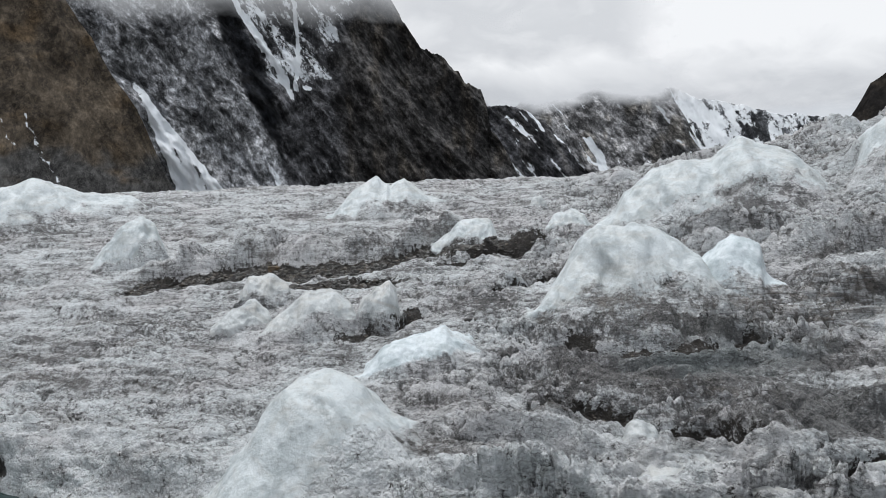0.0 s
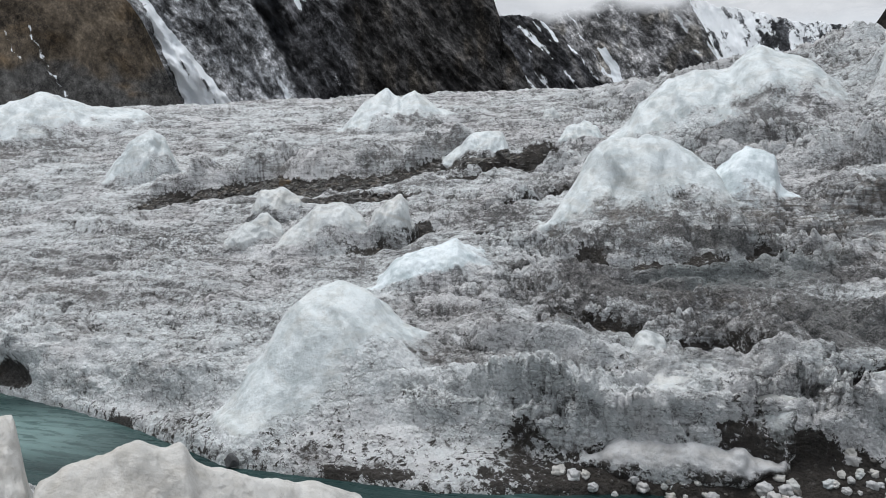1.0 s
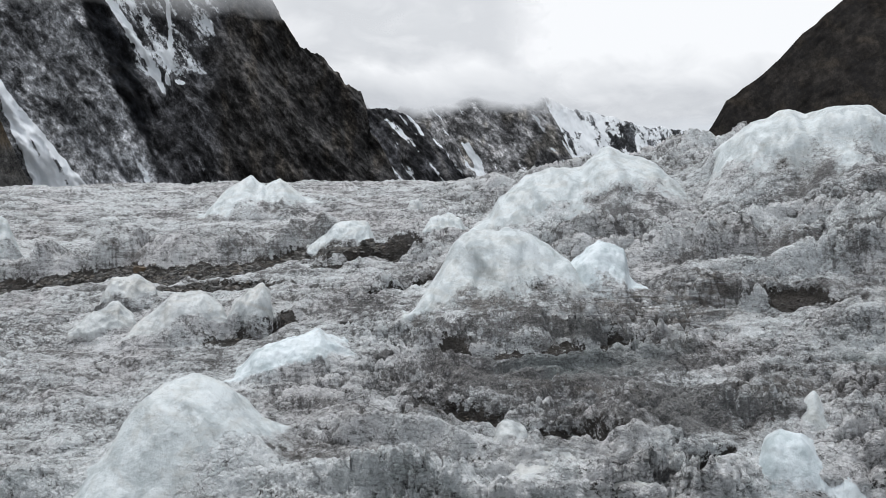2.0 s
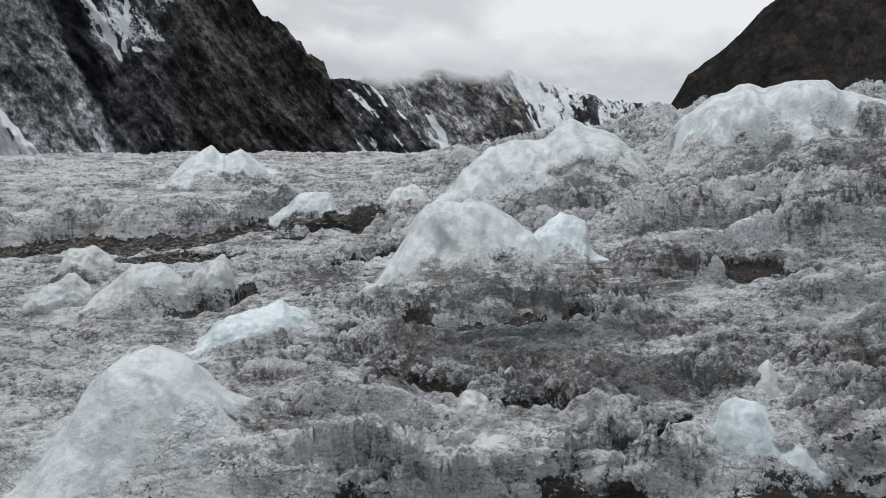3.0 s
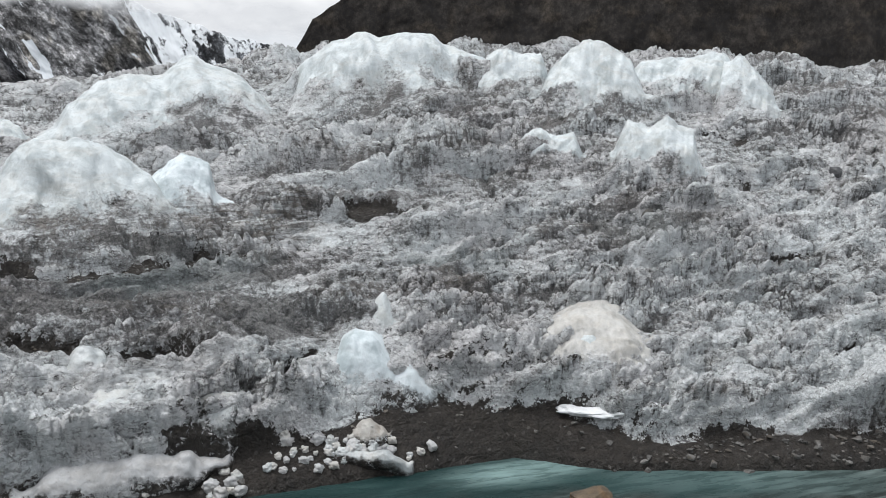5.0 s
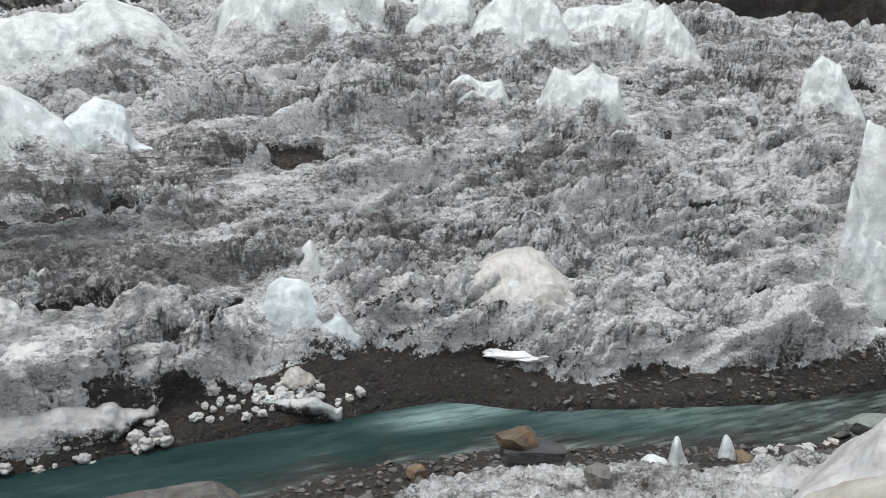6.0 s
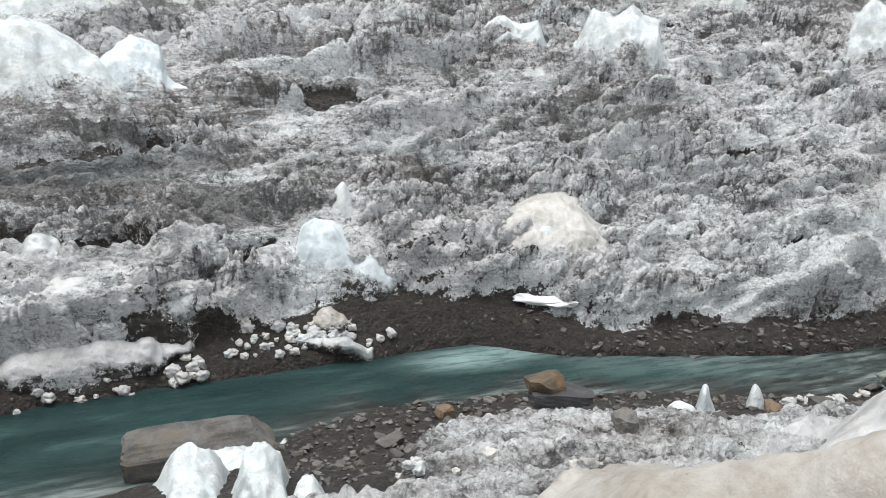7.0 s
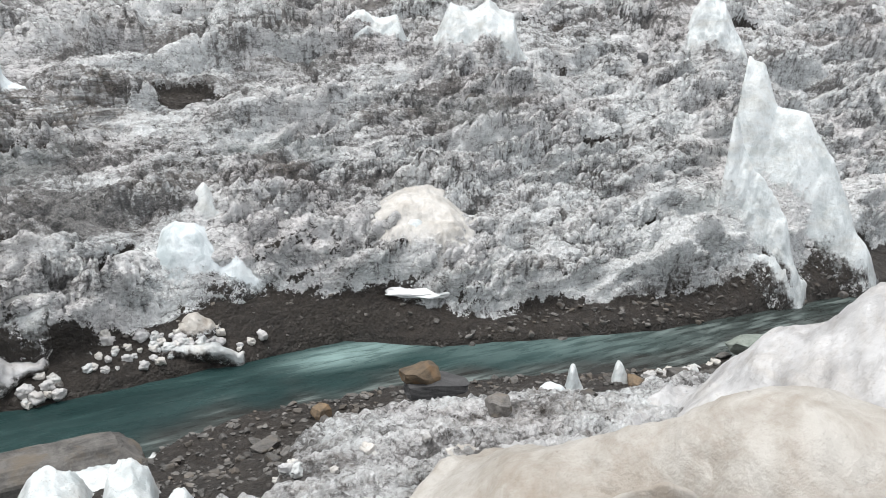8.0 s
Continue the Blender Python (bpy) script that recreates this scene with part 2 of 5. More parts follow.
def ice_material(name, low, high, silt=(0.42, 0.36, 0.28), silt_amount=0.25, grime=0.3, scale=1.0, bump=0.03):
    """Cleaner ice of the fins and blocks: white to pale blue, with silt stains; its feet go over into the dirty slope."""
    m, n, k, shader = material(name, 0.4)
    co = n.new("ShaderNodeNewGeometry").outputs["Position"]
    slope_col, slope_height, _ = glacier_surface(n, k, co)
    fine = noise_at(n, k, co, 11.0 * scale, 6, 0.65)
    mid = noise_at(n, k, co, 1.7 * scale, 5, 0.6, 0.8)
    speck = noise_at(n, k, co, 40.0 * scale, 3, 0.7)
    crumbs = crumb_field(n, k, co, 8.0 * scale, 0.06)
    runs = noise_at(n, k, co, 2.4 * scale, 7, 0.7, 0.6, (1.6, 1.6, 0.5))
    col = ramp(n, k, maths(n, k, "MULTIPLY_ADD", maths(n, k, "SUBTRACT", runs, 0.5), 0.6, mid), [(0.34, low), (0.58, high)])
    stain = ramp(n, k, noise_at(n, k, co, 1.1 * scale, 6, 0.7, 1.0, (1.0, 1.0, 2.2)), [(0.46, 0.0), (0.7, silt_amount)])
    col = mixed(n, k, stain, col, silt)
    specks = ramp(n, k, maths(n, k, "MULTIPLY_ADD", fine, 0.5, maths(n, k, "MULTIPLY", speck, 0.5)), [(0.55, 0.0), (0.66, grime)])
    col = mixed(n, k, specks, col, (0.22, 0.2, 0.18))
    over = maths(n, k, "MULTIPLY_ADD", maths(n, k, "SUBTRACT", fine, 0.5), 1.6, attribute(n, "skirt"))
    over = ramp(n, k, maths(n, k, "MULTIPLY_ADD", maths(n, k, "SUBTRACT", mid, 0.5), 1.2, over), [(0.15, 0.0), (0.75, 1.0)])
    k.new(mixed(n, k, over, col, slope_col), shader.inputs["Base Color"])
    k.new(ramp(n, k, fine, [(0.3, 0.25), (0.7, 0.6)]), shader.inputs["Roughness"])
    height = maths(n, k, "MULTIPLY_ADD", crumbs, -0.3, maths(n, k, "MULTIPLY_ADD", runs, 0.8, fine))
    relief = maths(n, k, "MULTIPLY", slope_height, maths(n, k, "MULTIPLY", over, 0.1 / bump))
    bumped(n, k, shader, maths(n, k, "ADD", height, relief), 0.9, bump)
    return m


def stone_material(name, dark, light, warm=None):
    m, n, k, shader = material(name, 0.75)
    co = n.new("ShaderNodeTexCoord").outputs["Object"]
    info = n.new("ShaderNodeObjectInfo")
    geo = n.new("ShaderNodeNewGeometry")
    layers = noise_at(n, k, co, 3.0, 6, 0.65, 0.6, (1.0, 1.2, 2.0))
    fine = noise_at(n, k, co, 26.0, 5, 0.7)
    col = ramp(n, k, maths(n, k, "MULTIPLY_ADD", fine, 0.35, maths(n, k, "MULTIPLY", layers, 0.65)), [(0.36, dark), (0.64, light)])
    if warm:
        col = mixed(n, k, ramp(n, k, noise_at(n, k, co, 2.1, 5, 0.6, 0.4), [(0.48, 0.0), (0.62, 0.75)]), col, warm)
    tone = maths(n, k, "ADD", info.outputs["Random"], geo.outputs["Random Per Island"])
    gain = ramp(n, k, maths(n, k, "MULTIPLY", tone, 0.5), [(0.0, 0.45), (0.6, 1.1), (1.0, 2.1)])
    col = mixed(n, k, 1.0, col, gain, "MULTIPLY")
    k.new(col, shader.inputs["Base Color"])
    bumped(n, k, shader, maths(n, k, "MULTIPLY_ADD", fine, 0.5, layers), 0.5, 0.02)
    return m


def water_material():
    """Silty glacier melt: turquoise where deep, streaked where it runs shallow over stones."""
    m, n, k, shader = material("melt_water", 0.12)
    co = n.new("ShaderNodeTexCoord").outputs["Object"]
    flow = noise_at(n, k, co, 1.0, 6, 0.6, 0.5, (0.35, 1.6, 1.0), TURN_AXIS)
    ripples = noise_at(n, k, co, 3.0, 5, 0.6, 0.3, (0.4, 2.2, 1.0), TURN_AXIS)
    deep = ramp(n, k, flow, [(0.36, (0.012, 0.028, 0.028)), (0.56, (0.022, 0.047, 0.046)), (0.72, (0.06, 0.105, 0.1))])
    bed = ramp(n, k, maths(n, k, "MULTIPLY_ADD", ripples, 0.5, maths(n, k, "MULTIPLY", flow, 0.5)), [(0.42, (0.022, 0.023, 0.021)), (0.52, (0.05, 0.06, 0.057)), (0.64, (0.2, 0.235, 0.225))])
    col = mixed(n, k, attribute(n, "shallow"), deep, bed)
    white = maths(n, k, "MULTIPLY", attribute(n, "foam"), ramp(n, k, ripples, [(0.35, 0.35), (0.6, 1.0)]), clamp=True)
    col = mixed(n, k, white, col, (0.22, 0.32, 0.31))
    k.new(col, shader.inputs["Base Color"])
    k.new(ramp(n, k, ripples, [(0.3, 0.15), (0.7, 0.45)]), shader.inputs["Roughness"])
    shader.inputs["IOR"].default_value = 1.33
    shader.inputs["Specular IOR Level"].default_value = 0.2
    bumped(n, k, shader, ripples, 0.4, 0.05)
    return m


def rock_face_material(name, snow_low=0.5, bold=1.0):
    """Mountain rock: mineral colour and snow fields of the face, broken up by strata, gullies and ledges whose shade is
    noise in the colour.
    """
    m, n, k, shader = material(name, 0.9)
    co = n.new("ShaderNodeTexCoord").outputs["Object"]
    mineral = n.new("ShaderNodeAttribute")
    mineral.attribute_name = "mineral"
    size = n.new("ShaderNodeAttribute")
    size.attribute_name = "strata"
    big = add(n, "ShaderNodeTexNoise", Scale=9.0, Detail=10, Roughness=0.72, Distortion=0.5)
    k.new(size.outputs["Vector"], big.inputs["Vector"])
    small = add(n, "ShaderNodeTexNoise", Scale=42.0, Detail=8, Roughness=0.78)
    k.new(size.outputs["Vector"], small.inputs["Vector"])
    gain = ramp(n, k, big.outputs["Fac"], [(0.40, 1 + bold * (0.4 - 1)), (0.475, 1 + bold * (0.7 - 1)), (0.495, 1 + bold * (1.1 - 1)), (0.6, 1 + bold * (1.7 - 1))])
    col = mixed(n, k, 1.0, mineral.outputs["Color"], gain, "MULTIPLY")
    gain2 = ramp(n, k, small.outputs["Fac"], [(0.43, 1 + bold * (0.4 - 1)), (0.49, 1 + bold * (0.95 - 1)), (0.53, 1 + bold * (1.2 - 1)), (0.57, 1 + bold * (1.8 - 1))])
    col = mixed(n, k, 1.0, col, gain2, "MULTIPLY")
    streak = noise_at(n, k, size.outputs["Vector"], 70.0, 9, 0.78, 0.3, (1.0, 0.65, 1.0))
    col = mixed(n, k, 1.0, col, ramp(n, k, streak, [(0.38, 1 + bold * (0.6 - 1)), (0.5, 1 + bold * (1.0 - 1)), (0.6, 1 + bold * (1.6 - 1))]), "MULTIPLY")
    # near-black lines put the shade inside the clefts into the rock colour
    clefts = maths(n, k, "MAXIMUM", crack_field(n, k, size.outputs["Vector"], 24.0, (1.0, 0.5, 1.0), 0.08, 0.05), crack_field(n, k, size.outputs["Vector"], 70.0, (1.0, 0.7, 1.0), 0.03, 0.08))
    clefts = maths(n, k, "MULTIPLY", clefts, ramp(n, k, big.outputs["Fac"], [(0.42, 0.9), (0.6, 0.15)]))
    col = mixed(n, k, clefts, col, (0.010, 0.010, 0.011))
    snow = maths(n, k, "MULTIPLY_ADD", maths(n, k, "SUBTRACT", big.outputs["Fac"], 0.5), 1.1, attribute(n, "snow"))
    snow = maths(n, k, "MULTIPLY_ADD", maths(n, k, "SUBTRACT", small.outputs["Fac"], 0.5), 0.8, snow)
    snow = maths(n, k, "MULTIPLY_ADD", maths(n, k, "SUBTRACT", streak, 0.5), 0.9, snow)
    snow = ramp(n, k, snow, [(snow_low, 0.0), (snow_low + 0.12, 1.0)])
    col = mixed(n, k, snow, col, (0.78, 0.81, 0.84))
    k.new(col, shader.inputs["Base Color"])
    shader.inputs["Specular IOR Level"].default_value = 0.15
    return m


def cloud_material():
    """Low cloud: thick in its middle, ragged and thin towards its rim."""
    m, n, k, shader = material("low_cloud", 1.0)
    n.remove(shader)
    out = n["Material Output"]
    co = n.new("ShaderNodeTexCoord").outputs["Object"]
    puff = noise_at(n, k, co, 0.0042, 7, 0.55, 0.4, (1.0, 1.0, 2.0))
    cover = maths(n, k, "MULTIPLY_ADD", maths(n, k, "SUBTRACT", puff, 0.5), 1.3, attribute(n, "cover"))
    cover = ramp(n, k, cover, [(0.1, 0.0), (0.7, 1.0)])
    glow = add(n, "ShaderNodeEmission", Strength=1.0)
    k.new(ramp(n, k, maths(n, k, "MULTIPLY_ADD", puff, 0.6, maths(n, k, "MULTIPLY", attribute(n, "lift"), 0.5)), [(0.3, (0.80, 0.825, 0.86)), (0.7, (1.27, 1.28, 1.29))]), glow.inputs["Color"])
    clear = n.new("ShaderNodeBsdfTransparent")
    mix = n.new("ShaderNodeMixShader")
    k.new(cover, mix.inputs["Fac"])
    k.new(clear.outputs["BSDF"], mix.inputs[1])
    k.new(glow.outputs["Emission"], mix.inputs[2])
    k.new(mix.outputs["Shader"], out.inputs["Surface"])
    return m


GLACIER = glacier_material()
WHITE_ICE = ice_material("white_ice", (0.42, 0.465, 0.475), (0.64, 0.685, 0.695), silt_amount=0.32, grime=0.48)
BLUE_ICE = ice_material("pale_blue_ice", (0.46, 0.53, 0.55), (0.70, 0.76, 0.785), silt_amount=0.1, grime=0.15)
GREY_ICE = ice_material("grey_white_ice", (0.36, 0.385, 0.39), (0.58, 0.605, 0.605), silt_amount=0.4, grime=0.5)
TAN_ICE = ice_material("silt_stained_ice", (0.31, 0.285, 0.25), (0.43, 0.415, 0.385), (0.23, 0.19, 0.145), 0.75, 0.4, 0.8, 0.03)
CREAM_ICE = ice_material("cream_ice", (0.42, 0.41, 0.385), (0.58, 0.57, 0.545), silt_amount=0.35, grime=0.35)
NEAR_ICE = ice_material("streaked_near_ice", (0.34, 0.34, 0.345), (0.52, 0.525, 0.53), silt_amount=0.3, grime=0.5)
SNOW = ice_material("old_snow", (0.80, 0.82, 0.83), (0.88, 0.89, 0.9), silt_amount=0.1, grime=0.1)
GREY_STONE = stone_material("grey_stone", (0.04, 0.038, 0.036), (0.165, 0.158, 0.148), (0.13, 0.105, 0.075))
DARK_STONE = stone_material("dark_slate", (0.03, 0.031, 0.034), (0.12, 0.12, 0.122))
OCHRE_STONE = stone_material("ochre_stone", (0.06, 0.045, 0.03), (0.22, 0.16, 0.10), (0.26, 0.15, 0.065))
GREEN_STONE = stone_material("grey_green_stone", (0.07, 0.085, 0.075), (0.22, 0.25, 0.22))
PEBBLE = stone_material("mixed_gravel", (0.026, 0.025, 0.024), (0.16, 0.155, 0.146), (0.09, 0.074, 0.058))
WATER = water_material()
ROCK_FACE = rock_face_material("mountain_rock")
SMOOTH_FACE = rock_face_material("smooth_mountain_rock", 0.5, 0.5)
CLOUD = cloud_material()


# ---- mesh helpers ----


def mesh_from(name, verts, faces, mat, attributes=(), flat=False):
    """A mesh from arrays; attributes: (name, values) floats or colours at the corners of the net."""
    me = bpy.data.meshes.new(name)
    verts, faces = np.asarray(verts, np.float32), np.asarray(faces, np.int32)
    me.vertices.add(len(verts))
    me.vertices.foreach_set("co", verts.ravel())
    n = faces.shape[1]
    me.loops.add(faces.size)
    me.loops.foreach_set("vertex_index", faces.ravel())
    me.polygons.add(len(faces))
    me.polygons.foreach_set("loop_start", np.arange(0, faces.size, n, dtype=np.int32))
    me.update(calc_edges=True)
    me.polygons.foreach_set("use_smooth", np.full(len(faces), not flat))
    for key, values in attributes:
        values = np.asarray(values, np.float32)
        if values.ndim == 1:
            me.attributes.new(key, "FLOAT", "POINT").data.foreach_set("value", values)
        elif key == "strata":
            me.attributes.new(key, "FLOAT_VECTOR", "POINT").data.foreach_set("vector", values.ravel())
        else:
            values = np.column_stack((values, np.ones(len(values), np.float32)))
            me.attributes.new(key, "FLOAT_COLOR", "POINT").data.foreach_set("color", values.ravel())
    me.materials.append(mat)
    me.validate()
    return me


def net(rows, cols, wrap=False):
    """Quads of a net of rows x cols points."""
    i = np.arange(rows - 1)[:, None]
    j = np.arange(cols if wrap else cols - 1)[None, :]
    a, b = i * cols + j, i * cols + (j + 1) % cols
    return np.stack((a, b, b + cols, a + cols), -1).reshape(-1, 4)


def plan(s, d):
    """Plan metres along and across the stream to x, y."""
    return s * S_AXIS[0] + d * D_AXIS[0], s * S_AXIS[1] + d * D_AXIS[1]


def blot(s, d, ragged, cs, cd, rs, rd, turn=0.0):
    """An oval patch with soft, ragged rim: 1 inside, 0 outside."""
    c, w = math.cos(radians(turn)), math.sin(radians(turn))
    a, b = (s - cs) * c + (d - cd) * w, (d - cd) * c - (s - cs) * w
    return smooth(1.35, 0.55, np.hypot(a / rs, b / rd) + ragged)


# ---- the glacier: one sheet of land ----
GRAVEL_PATCHES = [
    (-10.59, 22.44, 1.88, 0.58, 0, 1.40),
    (-6.61, 25.36, 1.84, 0.50, 20, 1.40),
    (-7.62, 19.84, 0.50, 0.32, 54, 1.40),
    (-4.73, 21.86, 1.40, 0.25, 43, 1.40),
    (-2.41, 15.49, 1.02, 0.39, -9, 1.40),
    (-0.16, 14.65, 0.94, 0.30, -8, 1.40),
    (-2.71, 17.92, 0.51, 0.31, -8, 1.40),
    (4.89, 19.10, 0.80, 0.37, -28, 1.40),
    (2.21, 13.98, 0.43, 0.08, 60, 1.40),
    (-1.20, 19.44, 0.76, 0.29, 6, 0.80),
    (-1.25, 19.41, 0.70, 0.47, 11, 1.40),
    (15.45, 19.37, 0.66, 0.25, -21, 1.40),
    (0.68, 12.74, 0.75, 0.16, 6, 1.40),
    (14.58, 17.14, 0.43, 0.19, -32, 0.80),
    (13.83, 14.71, 0.66, 0.15, 1, 1.40),
    (13.18, 12.16, 0.30, 0.11, 3, 1.40),
    (23.55, 18.67, 1.15, 0.17, 13, 1.40),
    # dark hollow above the pool: its shade painted with the gravel colour
    (-14.98, 13.42, 0.66, 0.14, -12, 1.40),
    (-11.31, 12.42, 0.38, 0.08, -11, 1.40),
    (-5.42, 11.46, 0.99, 0.13, 4, 0.80),
    (2.43, 14.21, 0.42, 0.12, 26, 1.40),
]
SILT_PATCHES = [
    (1.58, 19.36, 2.29, 0.59, -19, 0.80),
    (-2.51, 19.19, 1.69, 0.54, -6, 0.80),
    (-0.31, 16.22, 1.24, 0.26, -14, 0.70),
    (6.00, 15.61, 0.68, 0.49, -38, 0.60),
    (2.76, 19.06, 0.84, 0.91, -14, 0.80),
    (0.58, 19.46, 1.34, 0.68, -8, 0.70),
    (8.57, 16.81, 0.63, 0.18, 31, 0.50),
    (5.53, 21.19, 1.71, 0.38, -22, 0.40),
    (8.28, 14.12, 0.57, 0.63, -47, 0.35),
]
# aprons: along, across, half-widths, turn, metres high
BULGES = [
    (-29.03, 30.11, 4.70, 2.55, 44, 0.16),
    (-20.39, 24.82, 1.68, 1.25, 40, 0.44),
    (-12.61, 32.02, 3.01, 1.95, 22, 0.16),
    (-7.92, 26.92, 1.45, 1.05, 16, 0.21),
    (-4.54, 28.13, 1.14, 1.05, 9, 0.21),
    (0.25, 27.85, 3.73, 2.55, 0, 0.50),
    (-1.94, 20.70, 2.56, 1.85, 5, 0.50),
    (0.61, 20.59, 1.62, 1.25, -2, 0.40),
    (-10.06, 19.31, 1.67, 1.15, 27, 0.29),
    (-8.55, 20.21, 0.94, 0.95, 23, 0.26),
    (-12.15, 19.29, 1.13, 0.95, 33, 0.22),
    (-12.73, 21.39, 1.16, 1.05, 31, 0.21),
    (-7.19, 13.33, 2.19, 1.65, 28, 0.50),
    (-6.21, 17.46, 1.84, 1.15, 21, 0.26),
    (-6.42, 32.29, 0.67, 0.70, 11, 0.13),
    (8.61, 30.22, 3.74, 2.55, -16, 0.16),
    (11.21, 24.88, 1.54, 1.55, -24, 0.16),
    (13.49, 22.75, 2.15, 1.75, -31, 0.16),
    (17.06, 23.64, 2.01, 1.75, -37, 0.16),
    (17.57, 20.93, 1.24, 1.55, -40, 0.16),
    (10.40, 20.52, 1.32, 1.05, -27, 0.17),
    (12.85, 18.72, 1.52, 1.25, -35, 0.40),
    (3.70, 13.99, 1.36, 1.25, -15, 0.24),
    (7.97, 13.53, 0.61, 0.70, -31, 0.15),
    (17.41, 11.66, 1.89, 1.25, -57, 0.50),
    (15.45, 11.06, 1.22, 0.95, -55, 0.50),
    (21.27, 17.86, 1.28, 1.25, -50, 0.42),
    (15.32, 11.27, 1.69, 1.05, -55, 0.22),
    (5.81, 8.77, 0.72, 0.70, -34, 0.11),
    (0.68, 8.76, 0.81, 0.90, -4, 0.12),
    (1.37, 8.09, 0.69, 0.85, -9, 0.12),
    (10.66, 11.20, 0.69, 0.70, -44, 0.10),
    (4.28, 15.33, 0.60, 0.70, -16, 0.19),
]
BLUE_PATCHES = [
    (-0.17, 17.37, 1.18, 0.64, -23, 0.80),
    (6.11, 16.67, 0.97, 0.35, -16, 0.80),
    (-0.23, 17.32, 1.43, 0.82, -9, 0.80),
    (0.77, 17.66, 1.41, 0.67, -14, 0.70),
    (10.93, 16.08, 1.35, 0.57, -30, 0.40),
    (6.49, 16.35, 0.87, 0.42, -20, 0.60),
]
DIRT_PATCHES = [
    (14.50, 11.70, 2.30, 0.90, -10, -0.45),
    (-2.20, 13.50, 2.90, 0.80, 0, -0.45),
    (1.00, 16.60, 5.50, 2.60, -8, 0.16),
    (-0.62, 16.47, 2.87, 0.87, -18, 0.22),
    (0.81, 16.42, 2.60, 1.57, -33, 0.45),
    (-1.83, 17.41, 1.82, 1.02, -39, 0.20),
    (7.46, 23.68, 1.76, 0.55, -34, 0.35),
    (1.33, 25.29, 1.00, 0.55, -33, 0.40),
    (-15.22, 17.82, 4.89, 1.47, -4, 0.12),
    (6.10, 22.14, 2.24, 0.84, -15, -0.30),
    (-3.01, 16.53, 2.05, 1.06, -27, 0.25),
    (-3.51, 19.58, 3.27, 0.93, -13, 0.25),
    (1.83, 15.27, 1.20, 0.43, -7, 0.20),
    (9.30, 12.88, 2.11, 0.74, -10, -0.10),
    (-23.87, 29.25, 7.98, 2.77, 2, -0.08),
    (8.33, 14.11, 0.69, 0.64, -57, -0.60),
    (0.57, 13.58, 0.74, 0.40, -11, -0.30),
    (3.65, 13.92, 1.04, 0.31, -10, -0.25),
    (10.06, 11.70, 1.38, 0.22, -13, -0.35),
    (15.35, 11.13, 1.75, 0.40, -10, -0.50),
]
LIPS = [
    ([(-18.29, 22.89), (-14.99, 24.79), (-12.22, 24.72), (-9.84, 25.59), (-8.03, 26.96)], 0.65, 2.50, 1.5, 1.60),
    ([(-8.09, 24.49), (-6.54, 25.05), (-5.04, 25.93)], 0.50, 1.50, 1.3, 0.50),
    ([(-9.03, 18.77), (-7.73, 19.48), (-7.10, 20.40)], 0.30, 1.00, 1.2, 0.40),
    ([(3.40, 21.92), (4.90, 21.20), (6.44, 21.04), (8.09, 20.89)], 0.60, 2.50, 1.0, 0.25),
    ([(-3.55, 12.92), (-2.59, 12.82), (-1.11, 12.71), (1.00, 12.95)], 0.20, 1.30, 0.6, 0.40),
    ([(-2.55, 14.01), (-1.21, 14.03), (0.47, 13.44), (1.21, 13.21)], 0.18, 1.30, 0.3, 0.40),
    ([(4.21, 27.55), (6.33, 25.41), (9.22, 24.87), (10.81, 23.95)], 0.60, 2.50, 0.6, 0.40),
    ([(-3.56, 17.98), (-1.77, 18.19), (0.31, 18.51), (2.15, 18.70)], 0.35, 1.60, 0.9, 0.50),
]


def lip_place(s, d, line):
    ls, ld = [q[0] for q in line], [q[1] for q in line]
    at = np.interp(s, ls, ld) + 0.35 * fbm(s * 0.9, 0.3 + 0 * s, 0.0, 4, 61)
    return d - at, smooth(ls[0] - 0.6, ls[0] + 0.6, s) * smooth(ls[-1] + 0.6, ls[-1] - 0.6, s)


def lip_height(s, d):
    """Small ice cliffs that run along the slope: the land stands up behind each line and eases back."""
    total = 0.0
    for line, height, run, _, wide in LIPS:
        e, ends = lip_place(s, d, line)
        height = height * (0.85 + 0.9 * fbm(s * 1.7, 0.9 + 0 * s, 0.0, 3, 63))
        total = total + height * ends * smooth(-0.1, 0.18, e) * smooth(run, 0.3, e) - 0.35 * height * ends * smooth(-wide - 0.5, -wide, e) * smooth(0.05, -0.15, e)
    return total


def lip_gravel(s, d):
    """Grit that gathers in the trough before a lip, and how far the trough is levelled."""
    total, level = 0.0, 0.0
    rag = 0.5 * fbm(s * 0.8, d * 1.3, 0.0, 4, 65)
    for line, height, run, grit, wide in LIPS:
        e, ends = lip_place(s, d, line)
        inside = ends * smooth(-wide - 0.3, -wide + 0.3, e + wide * rag) * smooth(-0.08, -0.2, e)
        total, level = np.maximum(total, grit * inside), np.maximum(level, inside * min(grit, 1.0))
    return total, level


def bulge_height(s, d):
    """Aprons of ice from which the fins and mounds rise."""
    total = np.zeros_like(s)
    for cs, cd, rs, rd, turn, height in BULGES:
        near = (np.abs(s - cs) < 2.6 * max(rs, rd)) & (np.abs(d - cd) < 2.6 * max(rs, rd))
        c, w = math.cos(radians(turn)), math.sin(radians(turn))
        ds, dd = s[near] - cs, d[near] - cd
        total[near] = np.maximum(total[near], height * np.exp(-(((ds * c + dd * w) / rs) ** 2 + ((dd * c - ds * w) / rd) ** 2)))
    return total


def dome(c, wide=0.75):
    """Rounded lumps with sharp creases between them, from distances to scattered points."""
    return np.sqrt(np.clip(1 - (c / wide) ** 2, 0, 1))


